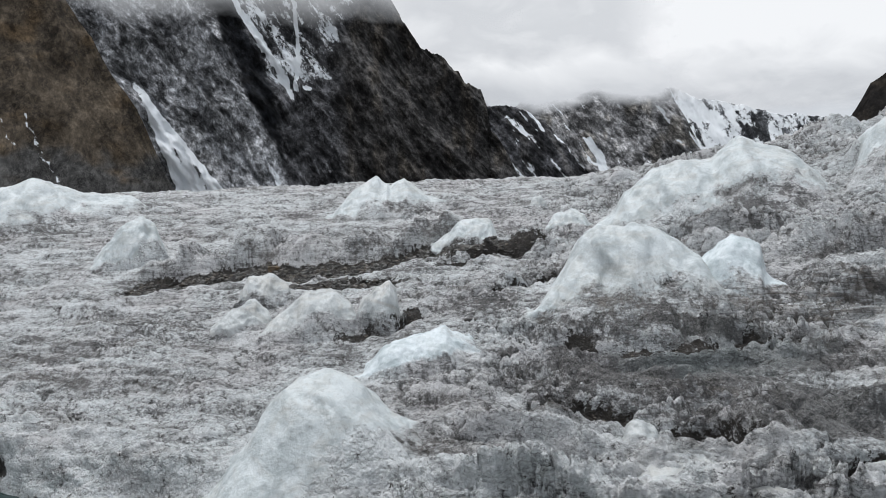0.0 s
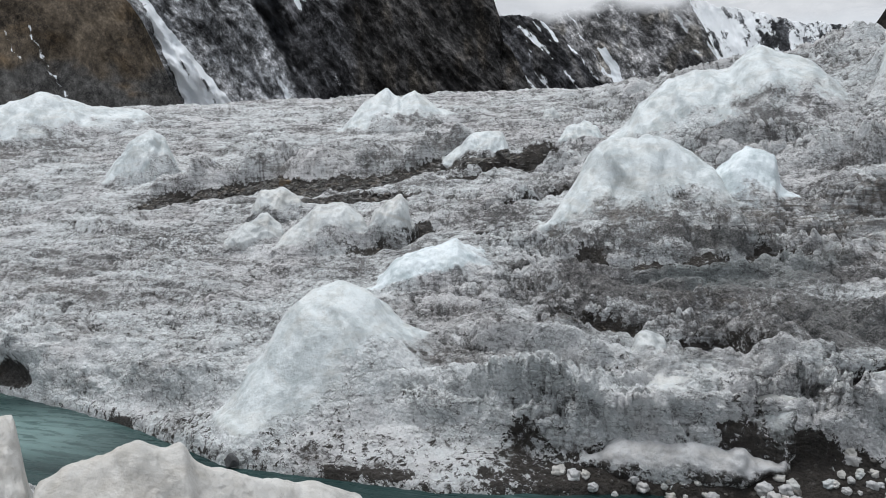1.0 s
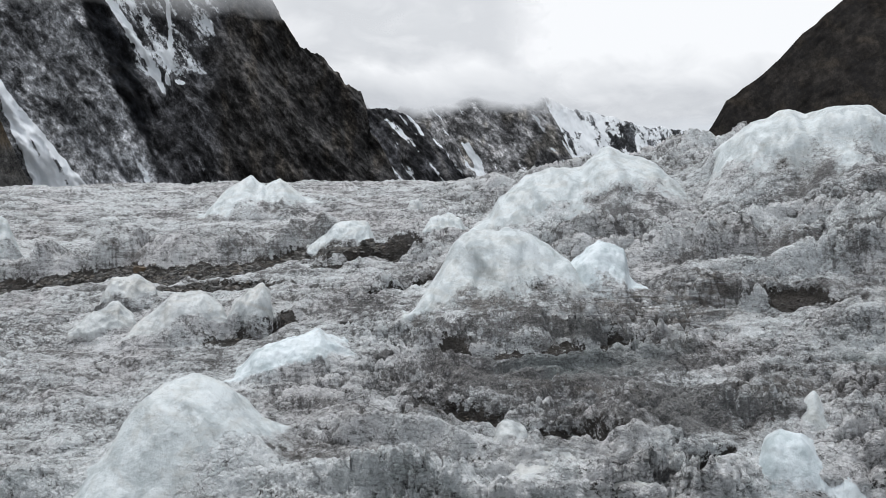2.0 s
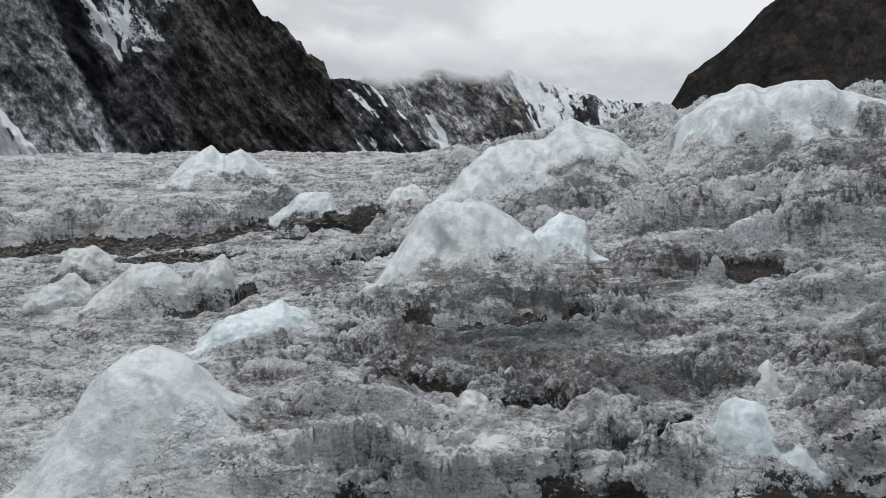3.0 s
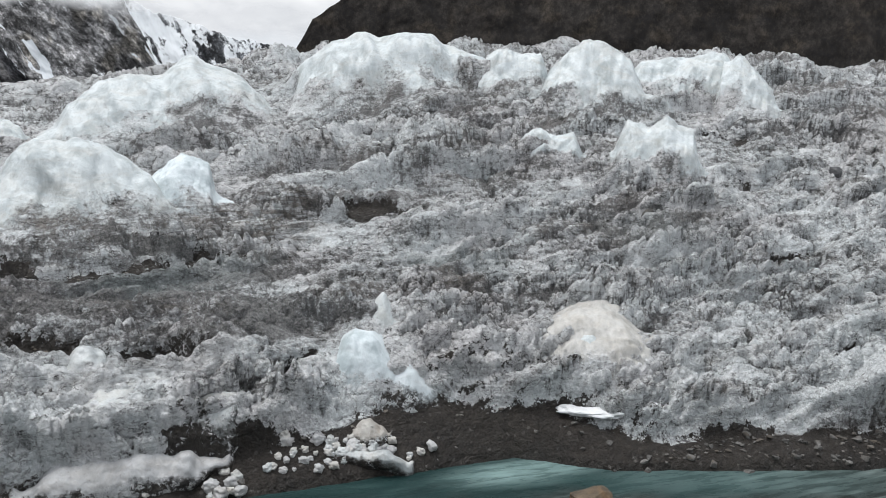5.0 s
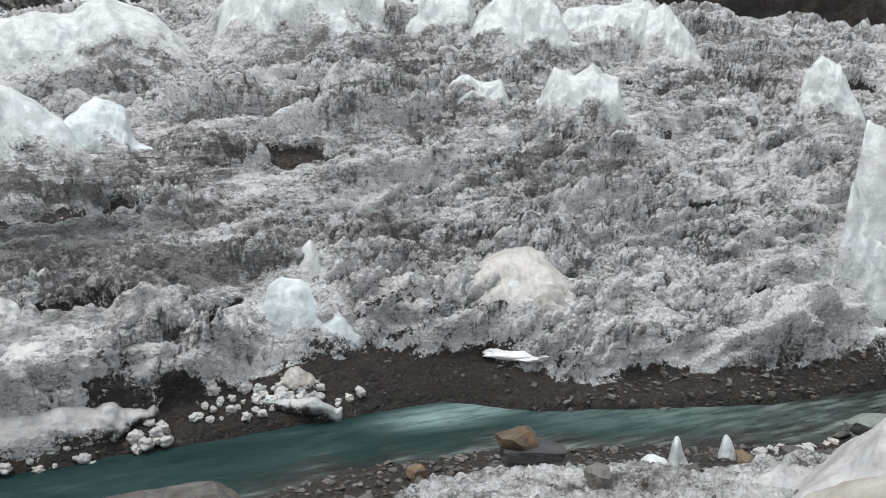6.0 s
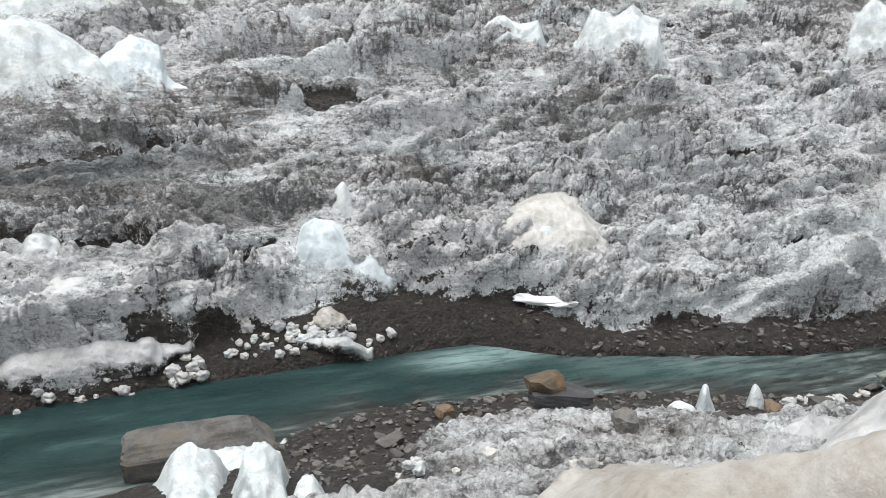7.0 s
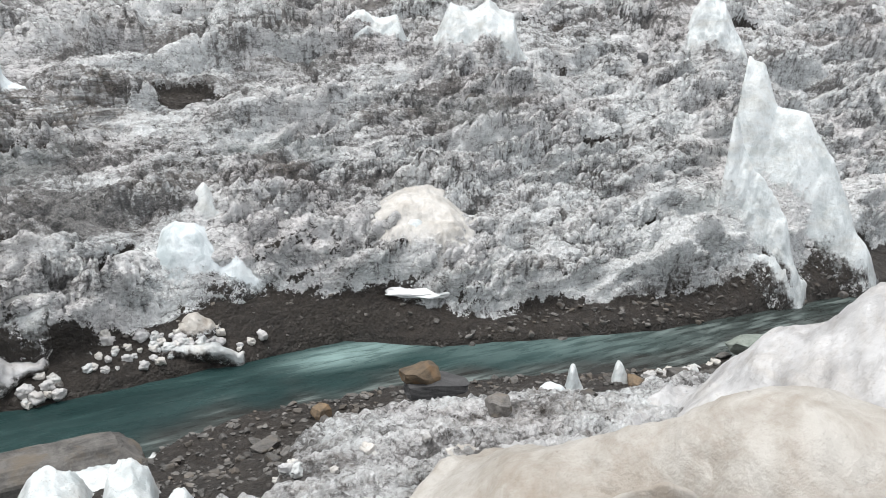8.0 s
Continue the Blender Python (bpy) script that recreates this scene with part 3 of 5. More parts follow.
def ledges(s, q, period, salt, tilt):
    """Melt ledges along the slope: height of a saw of steep risers and gently falling benches, and how much a point lies on a riser or on a bench."""
    ph = (q + tilt * s + 0.8 * fbm(s * 0.3, q * 0.35, 0.0, 3, salt) + 0.22 * fbm(s * 1.4, q * 1.2, 0.0, 3, salt + 4)) / period
    row = np.floor(ph)
    f = ph - row
    here = smooth(-0.15, 0.3, perlin(s * 0.35 / period ** 0.5 + row * 5.7, row * 3.3 + 0.5, 0.0, salt + 9))
    riser = smooth(0.0, 0.1, f) * smooth(0.36, 0.24, f)
    return here * (smooth(0.0, 0.28, f) - f - 0.1), here * riser, here * smooth(0.34, 0.5, f) * smooth(1.0, 0.9, f)


def land(s, d):
    """Height and surface fields of the glacier at arrays of plan points."""
    apron = bulge_height(s, d)
    grit, trough = lip_gravel(s, d)
    z = base_height(s, d) + lip_height(s, d) + apron
    far, near, foot = far_edge(s), near_edge(s), ice_foot(s)
    on_ice = smooth(-0.1, 0.5, d - foot)
    near_in = near_ice_edge(s) - d + 0.5 * fbm(s * 0.8, d * 0.8, 0.0, 4, 49)
    near_ice = smooth(-0.15, 0.35, near_in)
    reach = np.hypot(s, d)
    calm = smooth(160, 60, reach)
    q = d + 1.0 * z
    wave = fbm(s * 0.16, q * 0.22, 0.0, 3, 3)
    broad = fbm(s * 0.42 + 0.5 * wave, q * 0.6, 0.0, 3, 5)
    lumps, lump_gap = clods(s * 0.85 + 0.6 * broad, q * 1.15 + 0.4 * wave, 11)
    left = smooth(-3.0, -8.0, s)
    tame = 1 - 0.55 * left
    saw1, riser1, bench1 = ledges(s, q, 1.9, 131, 0.10)
    saw2, riser2, bench2 = ledges(s, q, 0.75, 151, -0.16)
    riser, bench = np.maximum(riser1, 0.7 * riser2), np.maximum(bench1, 0.6 * bench2)
    big = 0.26 * wave + 0.30 * broad + tame * (0.70 * saw1 + 0.30 * saw2) + 0.2 * tame * (dome(lumps) - 0.6)
    q = d + 0.6 * z + 0.6 * big * on_ice
    cups, cup_gap = clods(s * 2.1 + 0.8 * broad, q * 2.8 + 0.5 * lumps, 13)
    grain, grain_gap = clods(s * 4.6 + 0.6 * broad + 0.3 * cups, q * 6.0 + 0.4 * cups, 17)
    crease = np.maximum(smooth(0.16, 0.02, cup_gap), 0.85 * smooth(0.24, 0.04, grain_gap))
    rough = (0.25 + 1.05 * smooth(-0.25, 0.4, fbm(s * 0.3, q * 0.4, 0.0, 3, 23))) * (1 - 0.35 * left)
    flutes = ridged(s * 2.6 + 0.6 * broad, q * 0.9, 0.0, 3, 171)
    flow = ridged(s * 0.32 + 0.5 * wave, q * 1.05 - 0.16 * s + 0.4 * wave, 0.0, 4, 27, 0.55)
    relief = big + 0.05 * riser * flutes + rough * (0.10 * tame * (dome(lumps) - 0.6) + 0.16 * (dome(cups) - 0.6) + 0.07 * smooth(0, 0.3, cup_gap) + 0.06 * (dome(grain) - 0.6) + 0.06 * smooth(0, 0.35, grain_gap))
    relief = relief + 0.10 * flow * smooth(-0.2, 0.5, fbm(s * 0.12, q * 0.2, 0.0, 2, 28) + 0.2) + 0.05 * fbm(s * 5, q * 6, 0.0, 4, 30, 0.65)
    # thin melt seams that wander down and across the slope
    seam = np.abs(fbm(s * 0.30 + 0.35 * q + 0.5 * wave, q * 0.42 - 0.12 * s, 0.0, 4, 33, 0.55))
    seam = smooth(0.045, 0.008, seam) * smooth(-0.2, 0.15, fbm(s * 0.3, q * 0.4, 0.0, 2, 36)) * (1 - 0.7 * left)
    seam2 = np.abs(fbm(s * 0.55 + 3, q * 1.1 + 0.2 * s, 0.0, 4, 34, 0.55))
    seam = np.maximum(seam, 0.8 * smooth(0.05, 0.01, seam2) * smooth(0.0, 0.3, fbm(s * 0.5 + 9, q * 0.6, 0.0, 2, 39)))
    relief = relief - 0.2 * seam
    ragged = 0.5 * fbm(s * 1.3, d * 1.9, 0.0, 4, 40)
    gravel = np.zeros_like(z)
    for cs, cd, rs, rd, turn, strong in GRAVEL_PATCHES:
        gravel = np.maximum(gravel, strong * blot(s, d, ragged, cs, cd, rs, rd, turn))
    gravel_ice = gravel * on_ice
    # the near ice lies in long low ribs along the stream
    ribs = ridged(s * 0.45, d * 2.2 + 0.25 * s, 0.0, 4, 53, 0.6)
    near_relief = 0.14 * ribs + 0.10 * broad + 0.05 * (dome(cups) - 0.6) + 0.04 * smooth(0, 0.35, grain_gap)
    stony = 0.04 * fbm(s * 3, d * 3, 0.0, 4, 31) + 0.06 * fbm(s * 0.8, d * 0.8, 0.0, 2, 33)
    wet = (d < far) & (d > near)
    hold = (1 - 0.75 * np.minimum(gravel, 1)) * (1 - 0.85 * trough) * (1 - 0.6 * smooth(0.04, 0.2, apron)) * (1 - 0.4 * left * smooth(13, 17, d)) * calm
    rise = np.where(wet, 0.0, np.where(d > near, relief * on_ice * hold + stony * (1 - on_ice), near_relief * near_ice + stony * (1 - near_ice)))
    # the ice ends in a bulging lip over the bank
    lip = smooth(0.0, 0.6, d - foot) * smooth(1.3, 0.3, d - foot) * smooth(40, 25, np.abs(s))
    rise = rise - 0.1 * gravel_ice + lip * (0.16 + 0.2 * broad)
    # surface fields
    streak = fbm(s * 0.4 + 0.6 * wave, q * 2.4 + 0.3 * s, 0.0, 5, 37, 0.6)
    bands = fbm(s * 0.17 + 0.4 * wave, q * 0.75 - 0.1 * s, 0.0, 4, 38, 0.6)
    dirt_shade = 0.34 + 0.30 * smooth(0.08, 0.5, bands) - 0.24 * smooth(-0.05, -0.45, bands) + 0.34 * streak + 0.18 * wave
    # paler risers and lump tops, dark creases: shade painted in with the grit
    dirt_shade = dirt_shade + 0.34 * bench * tame - 0.26 * riser * tame - 0.26 * rough * (dome(cups) - 0.7) - 0.12 * (dome(lumps) - 0.7) + 0.5 * (0.25 + rough) * crease * smooth(-0.25, 0.35, streak + 0.15) + 1.0 * seam
    for cs, cd, rs, rd, turn, strong in DIRT_PATCHES:
        dirt_shade = dirt_shade + strong * blot(s, d, ragged, cs, cd, rs, rd, turn)
    dirt_shade = dirt_shade - 0.35 * smooth(0.04, 0.35, apron) - 0.42 * smooth(2.8, 0.4, d - foot) + 0.10 * smooth(4, 11, d - foot)
    dirt_shade = np.where(d < near, 1.0 - 0.42 * ribs + 0.5 * fbm(s * 0.5, d * 2.6 + 0.3 * s, 0.0, 4, 55, 0.6) + 0.1 * crease + 0.3 * smooth(0.8, 0.0, near_in), dirt_shade)
    silt = 0.34 * smooth(0.0, 0.6, fbm(s * 0.35 + 7, q * 0.9, 0.0, 4, 43)) + 0.25 * bench * smooth(0.0, 0.5, wave + 0.3)
    for cs, cd, rs, rd, turn, strong in SILT_PATCHES:
        silt = np.maximum(silt, strong * blot(s, d, ragged, cs, cd, rs, rd, turn))
    silt = np.where(d < near, 0.6 * smooth(-0.15, 0.4, fbm(s * 0.4, d * 3.0 + 0.3 * s, 0.0, 4, 57, 0.6)), silt)
    blue = 0.15 * smooth(0.1, 0.6, fbm(s * 0.3 + 3, q * 0.5, 0.0, 3, 45)) * tame * (d > foot + 1.0)
    for cs, cd, rs, rd, turn, strong in BLUE_PATCHES:
        blue = np.maximum(blue, strong * blot(s, d, ragged, cs, cd, rs, rd, turn))
    patchy = fbm(s * 0.45, d * 1.9, 0.0, 4, 47)
    bank = (1.0 + 0.2 * smooth(-3, 3, s)) * smooth(0.2, -0.1, d - foot + 0.45 * patchy)
    spill = 0.9 * smooth(0.05, 0.4, patchy) * smooth(1.0, 0.1, d - foot) * smooth(2.5, 4.5, s) * smooth(9.5, 7.5, s)
    bank = bank * (0.3 + 0.7 * smooth(-4.5, -1.5, s))
    bank = np.where(d > near, np.maximum(bank, spill), 1.2 * (1 - near_ice))
    gravel = np.maximum(np.maximum(gravel, bank), np.where(d > near, grit, 0)) - 1.2 * smooth(0.1, 0.35, apron) * (d > foot)
    return z, rise, dirt_shade, np.clip(silt, 0, 1), np.clip(blue, 0, 1), np.clip(gravel, 0, 1.4)


def build_glacier():
    bearing = np.concatenate((np.arange(-35, 85, 0.108), np.arange(85, 325, 3.0)))
    reach = [0.02]
    while reach[-1] < 4800:
        r = reach[-1]
        reach.append(r + (0.2 if r < 5 else 0.07 if r < 9 else 0.055 if r < 12.5 else 0.036 if r < 20.5 else 0.05 if r < 26 else 0.09 if r < 40 else 0.25 if r < 60 else 0.16 * r))
    reach = np.array(reach)
    rr, bb = np.meshgrid(reach, np.radians(bearing), indexing="ij")
    x, y = (rr * np.sin(bb)).ravel(), (rr * np.cos(bb)).ravel()
    s, d = x * S_AXIS[0] + y * S_AXIS[1], x * D_AXIS[0] + y * D_AXIS[1]
    z, rise, dirt_shade, silt, blue, gravel = land(s, d)
    e = 0.25
    gs = (base_height(s + e, d) - base_height(s - e, d)) / (2 * e)
    gd = (base_height(s, d + e) - base_height(s, d - e)) / (2 * e)
    steep = 0.9 / np.sqrt(1 + gs * gs + gd * gd) * smooth(90, 50, np.hypot(s, d))
    ox, oy = plan(-gs * rise * steep, -gd * rise * steep)
    faces = net(len(reach), len(bearing), True)
    fields = np.stack((z + rise, dirt_shade, silt, blue, gravel)).reshape(5, len(reach), len(bearing)).astype(np.float32)
    verts = np.column_stack((x + ox, y + oy, z + rise))
    me = mesh_from("ground", verts, faces[:, ::-1], GLACIER, (("dirt_shade", dirt_shade), ("silt", silt), ("blue", blue), ("gravel", gravel)))
    ob = new("ground", me)
    tagged(ob, "dirty grey glacier ice slope with gravel and silt", "glacier", kind="structure")
    return reach, bearing, fields


REACH, BEARING, FIELDS = build_glacier()


def ground_at(s, d):
    """Height, grit tone with painted crease shade, silt, blue and gravel of the land at plan points, read off the
    finished sheet.
    """
    x, y = plan(np.asarray(s, float), np.asarray(d, float))
    at = np.interp(np.hypot(x, y), REACH, np.arange(len(REACH)))
    turn = np.degrees(np.arctan2(x, y))
    around = np.interp(np.where(turn < BEARING[0], turn + 360, turn), BEARING, np.arange(len(BEARING)))
    i, j = np.minimum(at.astype(int), len(REACH) - 2), np.minimum(around.astype(int), len(BEARING) - 2)
    u, v = at - i, around - j
    return (FIELDS[:, i, j] * (1 - u) + FIELDS[:, i + 1, j] * u) * (1 - v) + (FIELDS[:, i, j + 1] * (1 - u) + FIELDS[:, i + 1, j + 1] * u) * v


def stand(s, d):
    """Height of the land at one plan point."""
    return float(ground_at(s, d)[0])


# ---- the stream ----


def build_stream():
    s = np.concatenate((np.arange(-34, -18, 0.5), np.arange(-18, 24, 0.12), np.arange(24, 60, 1.0)))
    v = np.linspace(0, 1, 26)
    ss, vv = np.meshgrid(s, v, indexing="ij")
    near, far = near_edge(ss) - 0.5, far_edge(ss) + 0.4
    dd = near + (far - near) * vv
    zz = 0.008 * fbm(ss * 0.9, dd * 4, 0.0, 3, 71)
    x, y = plan(ss, dd)
    shallow = np.clip(smooth(0.55, 0.2, vv + 0.25 * fbm(ss * 0.7, vv * 2, 0.0, 3, 73)) + smooth(8.0, 12.5, ss) * 0.8, 0, 1)
    shallow = shallow * smooth(-7, -3, ss)
    foam = 0.95 * smooth(1.2, 0.2, np.hypot((ss - 5.9) / 1.7, (dd - 12.0) / 0.55)) + 0.7 * smooth(1.3, 0.2, np.hypot((ss + 13) / 2.6, (dd - 11.6) / 1.3))
    foam = foam + 0.3 * smooth(6.5, 8.0, ss) * smooth(0.35, 0.7, vv) * smooth(13.5, 10.0, ss)
    me = mesh_from("stream", np.column_stack((x.ravel(), y.ravel(), zz.ravel())), net(len(s), len(v)), WATER,
                   (("shallow", shallow.ravel()), ("foam", np.clip(foam, 0, 1).ravel())))
    return tagged(new("stream", me), "turquoise silty meltwater stream running over stones", "stream", kind="structure")


build_stream()


# ---- ice: fins, blocks and mounds left standing by the melt ----


def ice_fin(name, s, d, z, facing, profile, thick, mat, label, seed=0, lean=(1.0, 1.0), knobs=0.14, power=1.1, category="ice fin", scooped=0.12, skirted=1.0, flare=0.15, sink=0.05, veil=0.0):
    """A melting blade or bulge of ice that grows out of the slope. profile: (metres to the side, metres high) along its crest; thick: metres from crest to foot."""
    a = np.array([q[0] for q in profile])
    h = np.array([q[1] for q in profile])
    tall = max(h.max(), 0.15)
    out = flare * tall + 0.05 * (a[-1] - a[0])
    trail = out + 0.45 * veil * tall
    a, h = np.r_[a[0] - out, a, a[-1] + trail], np.r_[0.6 * h[0], h, 0.6 * h[-1]]
    length = a[-1] - a[0]
    step = max(0.025, length / 110)
    nu, nv = int(length / step) + 2, 65
    u = np.linspace(a[0], a[-1], nu)
    crest = np.interp(u, a, h)
    crest = np.convolve(np.pad(crest, 1, "edge"), np.array((1, 2, 1)) / 4, "valid")
    crest = crest + 0.06 * tall * fbm(u * 5.0 / max(length, 0.6), seed * 1.7 + a[0], 0.0, 4, 80 + seed)
    tail = smooth(0, 1.1 * out + 0.02, u - a[0]) * smooth(0, 1.1 * trail + 0.02, a[-1] - u)
    v = np.linspace(-1, 1, nv)
    uu, vv = np.meshgrid(u, v, indexing="ij")
    form = (1 - np.abs(vv) ** power) ** 1.6 * (1 + 0.75 * np.abs(vv)) * tail[:, None]
    girth = 1.4 * thick * (0.55 + 0.45 * np.clip(crest / tall, 0.0, 1))[:, None]
    xx, yy = uu.copy(), girth * vv * np.where(vv < 0, lean[0], lean[1])
    c, w = math.cos(radians(facing)), math.sin(radians(facing))
    x0, y0 = plan(s, d)

    def to_plan(ax, ay):
        px, py = x0 + ax * c + ay * w, y0 - ax * w + ay * c
        return px, py, px * S_AXIS[0] + py * S_AXIS[1], px * D_AXIS[0] + py * D_AXIS[1]

    px, py, ps, pd = to_plan(xx, yy)
    foot = ground_at(ps, pd)[0] - sink
    top = z + crest[:, None]
    zz = foot + (top - foot) * form
    up = np.clip(zz - z, -1, None)
    q = 2.2 / max(0.5, min(length, 3.0))
    at = (px * q, py * q, zz * q)
    big = fbm(at[0] * 0.7, at[1] * 0.7, at[2] * 0.6, 3, 90 + seed, 0.4)
    scoop = cells(xx * q * 1.5 + big, (up + 0.6 * yy) * q * 1.5, 93 + seed)
    flutes = ridged(xx * q * 1.7 + 0.5 * big, yy * q * 0.8, up * q * 0.4, 4, 97 + seed, 0.55)
    buttress = ridged(xx * q * 0.75 + 0.8 * big, up * q * 0.25, 0.0, 3, 99 + seed, 0.45) * np.sqrt(np.abs(vv))
    crisp = ridged(at[0] * 3.2, at[1] * 3.2, at[2] * 2.4, 4, 95 + seed, 0.62)
    rel = knobs * (1.7 * big + scooped * (scoop - 0.45) + 0.5 * flutes + 1.5 * buttress + 0.3 * crisp - 0.9) * np.sqrt(np.clip(form, 0, 1))
    zz = zz + rel * 0.8
    yy = yy + rel * np.sign(vv) * np.sqrt(np.abs(vv)) * 1.4
    px, py, ps, pd = to_plan(xx, yy)
    around = ground_at(ps, pd)
    aside = veil * smooth(0.35, 0.95, (uu - a[0]) / length + 0.25 * fbm(px * 1.4, py * 1.4, zz * 0.9, 4, 78))
    skirt = skirted * (1.3 * smooth(0.55, 0.04, form + 0.3 * fbm(px * 1.2, py * 1.2, zz * 1.2, 4, 77)) - 0.35 + 0.75 * aside) - 1.5 * (1 - skirted)
    me = mesh_from(name, np.column_stack((px.ravel() - x0, py.ravel() - y0, zz.ravel() - z)), net(nu, nv)[:, ::-1], mat,
                   (("skirt", skirt.ravel()), ("dirt_shade", around[1].ravel()), ("silt", around[2].ravel()), ("blue", around[3].ravel()), ("gravel", 0.6 * around[4].ravel())))
    ob = new(name, me)
    ob.location = (x0, y0, z)
    return tagged(ob, label, category)


def part_of(ob, parent):
    """Hang a part, as it stands, under its thing."""
    ob.parent = parent
    ob.matrix_parent_inverse = Matrix.Translation(parent.location).inverted()
    del ob["category"]
    return ob


ice_fin("ice_mound", -28.65, 30.19, 5.41, -25.7, [(-4.53, 0.27), (-3.38, 1.25), (-1.07, 2.08), (0.09, 1.70), (1.04, 1.34), (3.16, 1.10), (3.88, 0.04)], 2.20, WHITE_ICE,
        "rounded white ice mound on the glacier skyline", veil=0.5)
ice_fin("ice_fin", -20.24, 24.54, 3.92, -21.7, [(-1.25, -0.07), (-0.84, 0.63), (-0.22, 1.44), (0.47, 1.67), (0.95, 1.40), (1.21, 0.54), (1.38, -0.33)], 0.90, WHITE_ICE,
        "pale blue-white ice fin standing on grey ice", veil=0.5)
ice_fin("ice_fin", -13.00, 31.80, 5.42, -4.3, [(-2.16, 0.04), (-1.54, 0.80), (-0.92, 1.38), (-0.30, 1.85), (0.28, 1.35), (0.89, 1.51), (1.60, 0.96), (2.68, 0.25), (3.03, -0.10)], 1.60, WHITE_ICE,
        "twin-peaked white ice fin on the skyline", veil=0.6)
ice_fin("ice_fin", -7.65, 26.64, 4.52, 2.0, [(-1.27, -0.03), (-0.77, 0.35), (-0.47, 0.67), (0.12, 0.80), (0.70, 0.70), (0.81, 0.35), (0.92, -0.01)], 0.70, WHITE_ICE,
        "small flat-topped white ice fin", veil=0.3)
ice_fin("ice_fin", -4.43, 27.34, 4.79, 8.9, [(-0.77, -0.10), (-0.47, 0.51), (0.11, 0.79), (0.58, 0.59), (0.80, 0.00)], 0.70, WHITE_ICE,
        "small rounded white ice fin")
ice_fin("ice_ridge", -0.29, 27.70, 5.12, 17.6, [(-2.75, 0.04), (-2.17, 0.89), (-1.43, 1.53), (-0.52, 2.00), (0.54, 1.92), (1.40, 2.55), (2.08, 2.27), (2.91, 2.18), (3.49, 1.53), (3.81, 0.82)], 2.20, WHITE_ICE,
        "long white ice ridge with a pointed top", veil=0.9, knobs=0.18, category='ice ridge')
ice_fin("ice_mound", -2.01, 20.39, 3.08, 12.6, [(-2.05, -0.15), (-1.60, 0.61), (-1.09, 1.75), (-0.59, 2.17), (0.30, 2.22), (1.11, 1.93), (1.90, 1.43), (2.23, 0.74)], 1.50, WHITE_ICE,
        "large bulging white ice mound beside a gravel trough", veil=0.7, knobs=0.17)
ice_fin("ice_block", 0.66, 20.63, 3.38, 20.1, [(-1.32, -0.07), (-1.11, 0.71), (-0.64, 1.19), (-0.06, 1.54), (0.58, 1.33), (0.70, 0.72), (1.13, 0.38), (1.22, -0.02)], 0.90, BLUE_ICE,
        "pale blue ice block with scooped hollows", knobs=0.13, scooped=1.6, category='ice block')
ice_fin("ice_fin", -9.95, 19.31, 2.56, -9.4, [(-1.41, -0.00), (-1.02, 0.46), (-0.26, 1.11), (0.49, 1.00), (0.93, 0.67), (1.21, -0.04)], 0.80, GREY_ICE,
        "low dirty white ice fin beside a gravel trough", veil=0.4)
ice_fin("ice_fin", -8.44, 19.65, 2.90, -5.3, [(-0.48, -0.19), (-0.29, 0.37), (0.10, 0.88), (0.48, 0.94), (0.65, 0.56), (0.71, -0.05)], 0.60, GREY_ICE,
        "low dirty white ice fin with a steep end")
ice_fin("ice_fin", -12.12, 19.16, 2.50, -14.5, [(-0.75, -0.01), (-0.28, 0.46), (0.34, 0.82), (0.71, 0.56), (0.84, -0.05)], 0.60, GREY_ICE,
        "low dirty white ice fin leaning on another")
ice_fin("ice_fin", -12.63, 21.26, 3.07, -12.9, [(-0.83, -0.18), (-0.47, 0.61), (0.20, 0.78), (0.69, 0.55), (0.81, -0.06)], 0.70, GREY_ICE,
        "low grey ice fin beside a gravel trough")
ice_fin("ice_fin", -7.45, 13.65, 1.0, -36.9, [(-1.85, -0.35), (-1.45, 0.0), (-1.1, 0.38), (-0.7, 0.95), (-0.3, 1.45), (0.1, 1.66), (0.6, 1.72), (1.1, 1.58), (1.5, 1.2), (1.8, 0.7)], 1.15, WHITE_ICE,
        "tall smooth white ice fin sloping to the stream", knobs=0.09, veil=0.5, lean=(1.35, 0.75))
ice_fin("ice_fin", -6.68, 17.28, 2.01, -3.2, [(-1.0, -0.03), (-0.5, 0.45), (0.0, 0.66), (0.5, 0.8), (0.95, 0.98), (1.15, 0.8), (1.6, 0.6), (1.98, 0.12)], 0.70, BLUE_ICE,
        "pale blue-white ice fin behind a taller fin", veil=1.2)
ice_fin("ice_block", -6.28, 31.55, 5.62, 6.8, [(-0.34, -0.04), (-0.22, 0.39), (0.08, 0.49), (0.30, 0.26), (0.36, -0.06)], 0.35, GREY_ICE,
        "small lone grey ice block on the slope", category='ice block', knobs=0.05)
ice_fin("ice_mound", 7.90, 26.75, 7.55, 34.5, [(-3.20, 0.19), (-2.14, 0.92), (-1.19, 1.16), (-0.80, 0.98), (-0.04, 1.34), (1.01, 1.36), (1.69, 0.91), (2.66, 0.56)], 2.20, WHITE_ICE,
        "broad white ice mound on the crest", veil=0.5, knobs=0.12)
ice_fin("ice_block", 11.01, 24.77, 6.81, 42.1, [(-1.05, 0.04), (-0.97, 1.05), (-0.53, 1.47), (-0.08, 1.46), (0.30, 1.24), (1.01, 1.29), (1.18, 0.90), (1.33, 0.27)], 1.20, WHITE_ICE,
        "square white ice block on the crest", category='ice block')
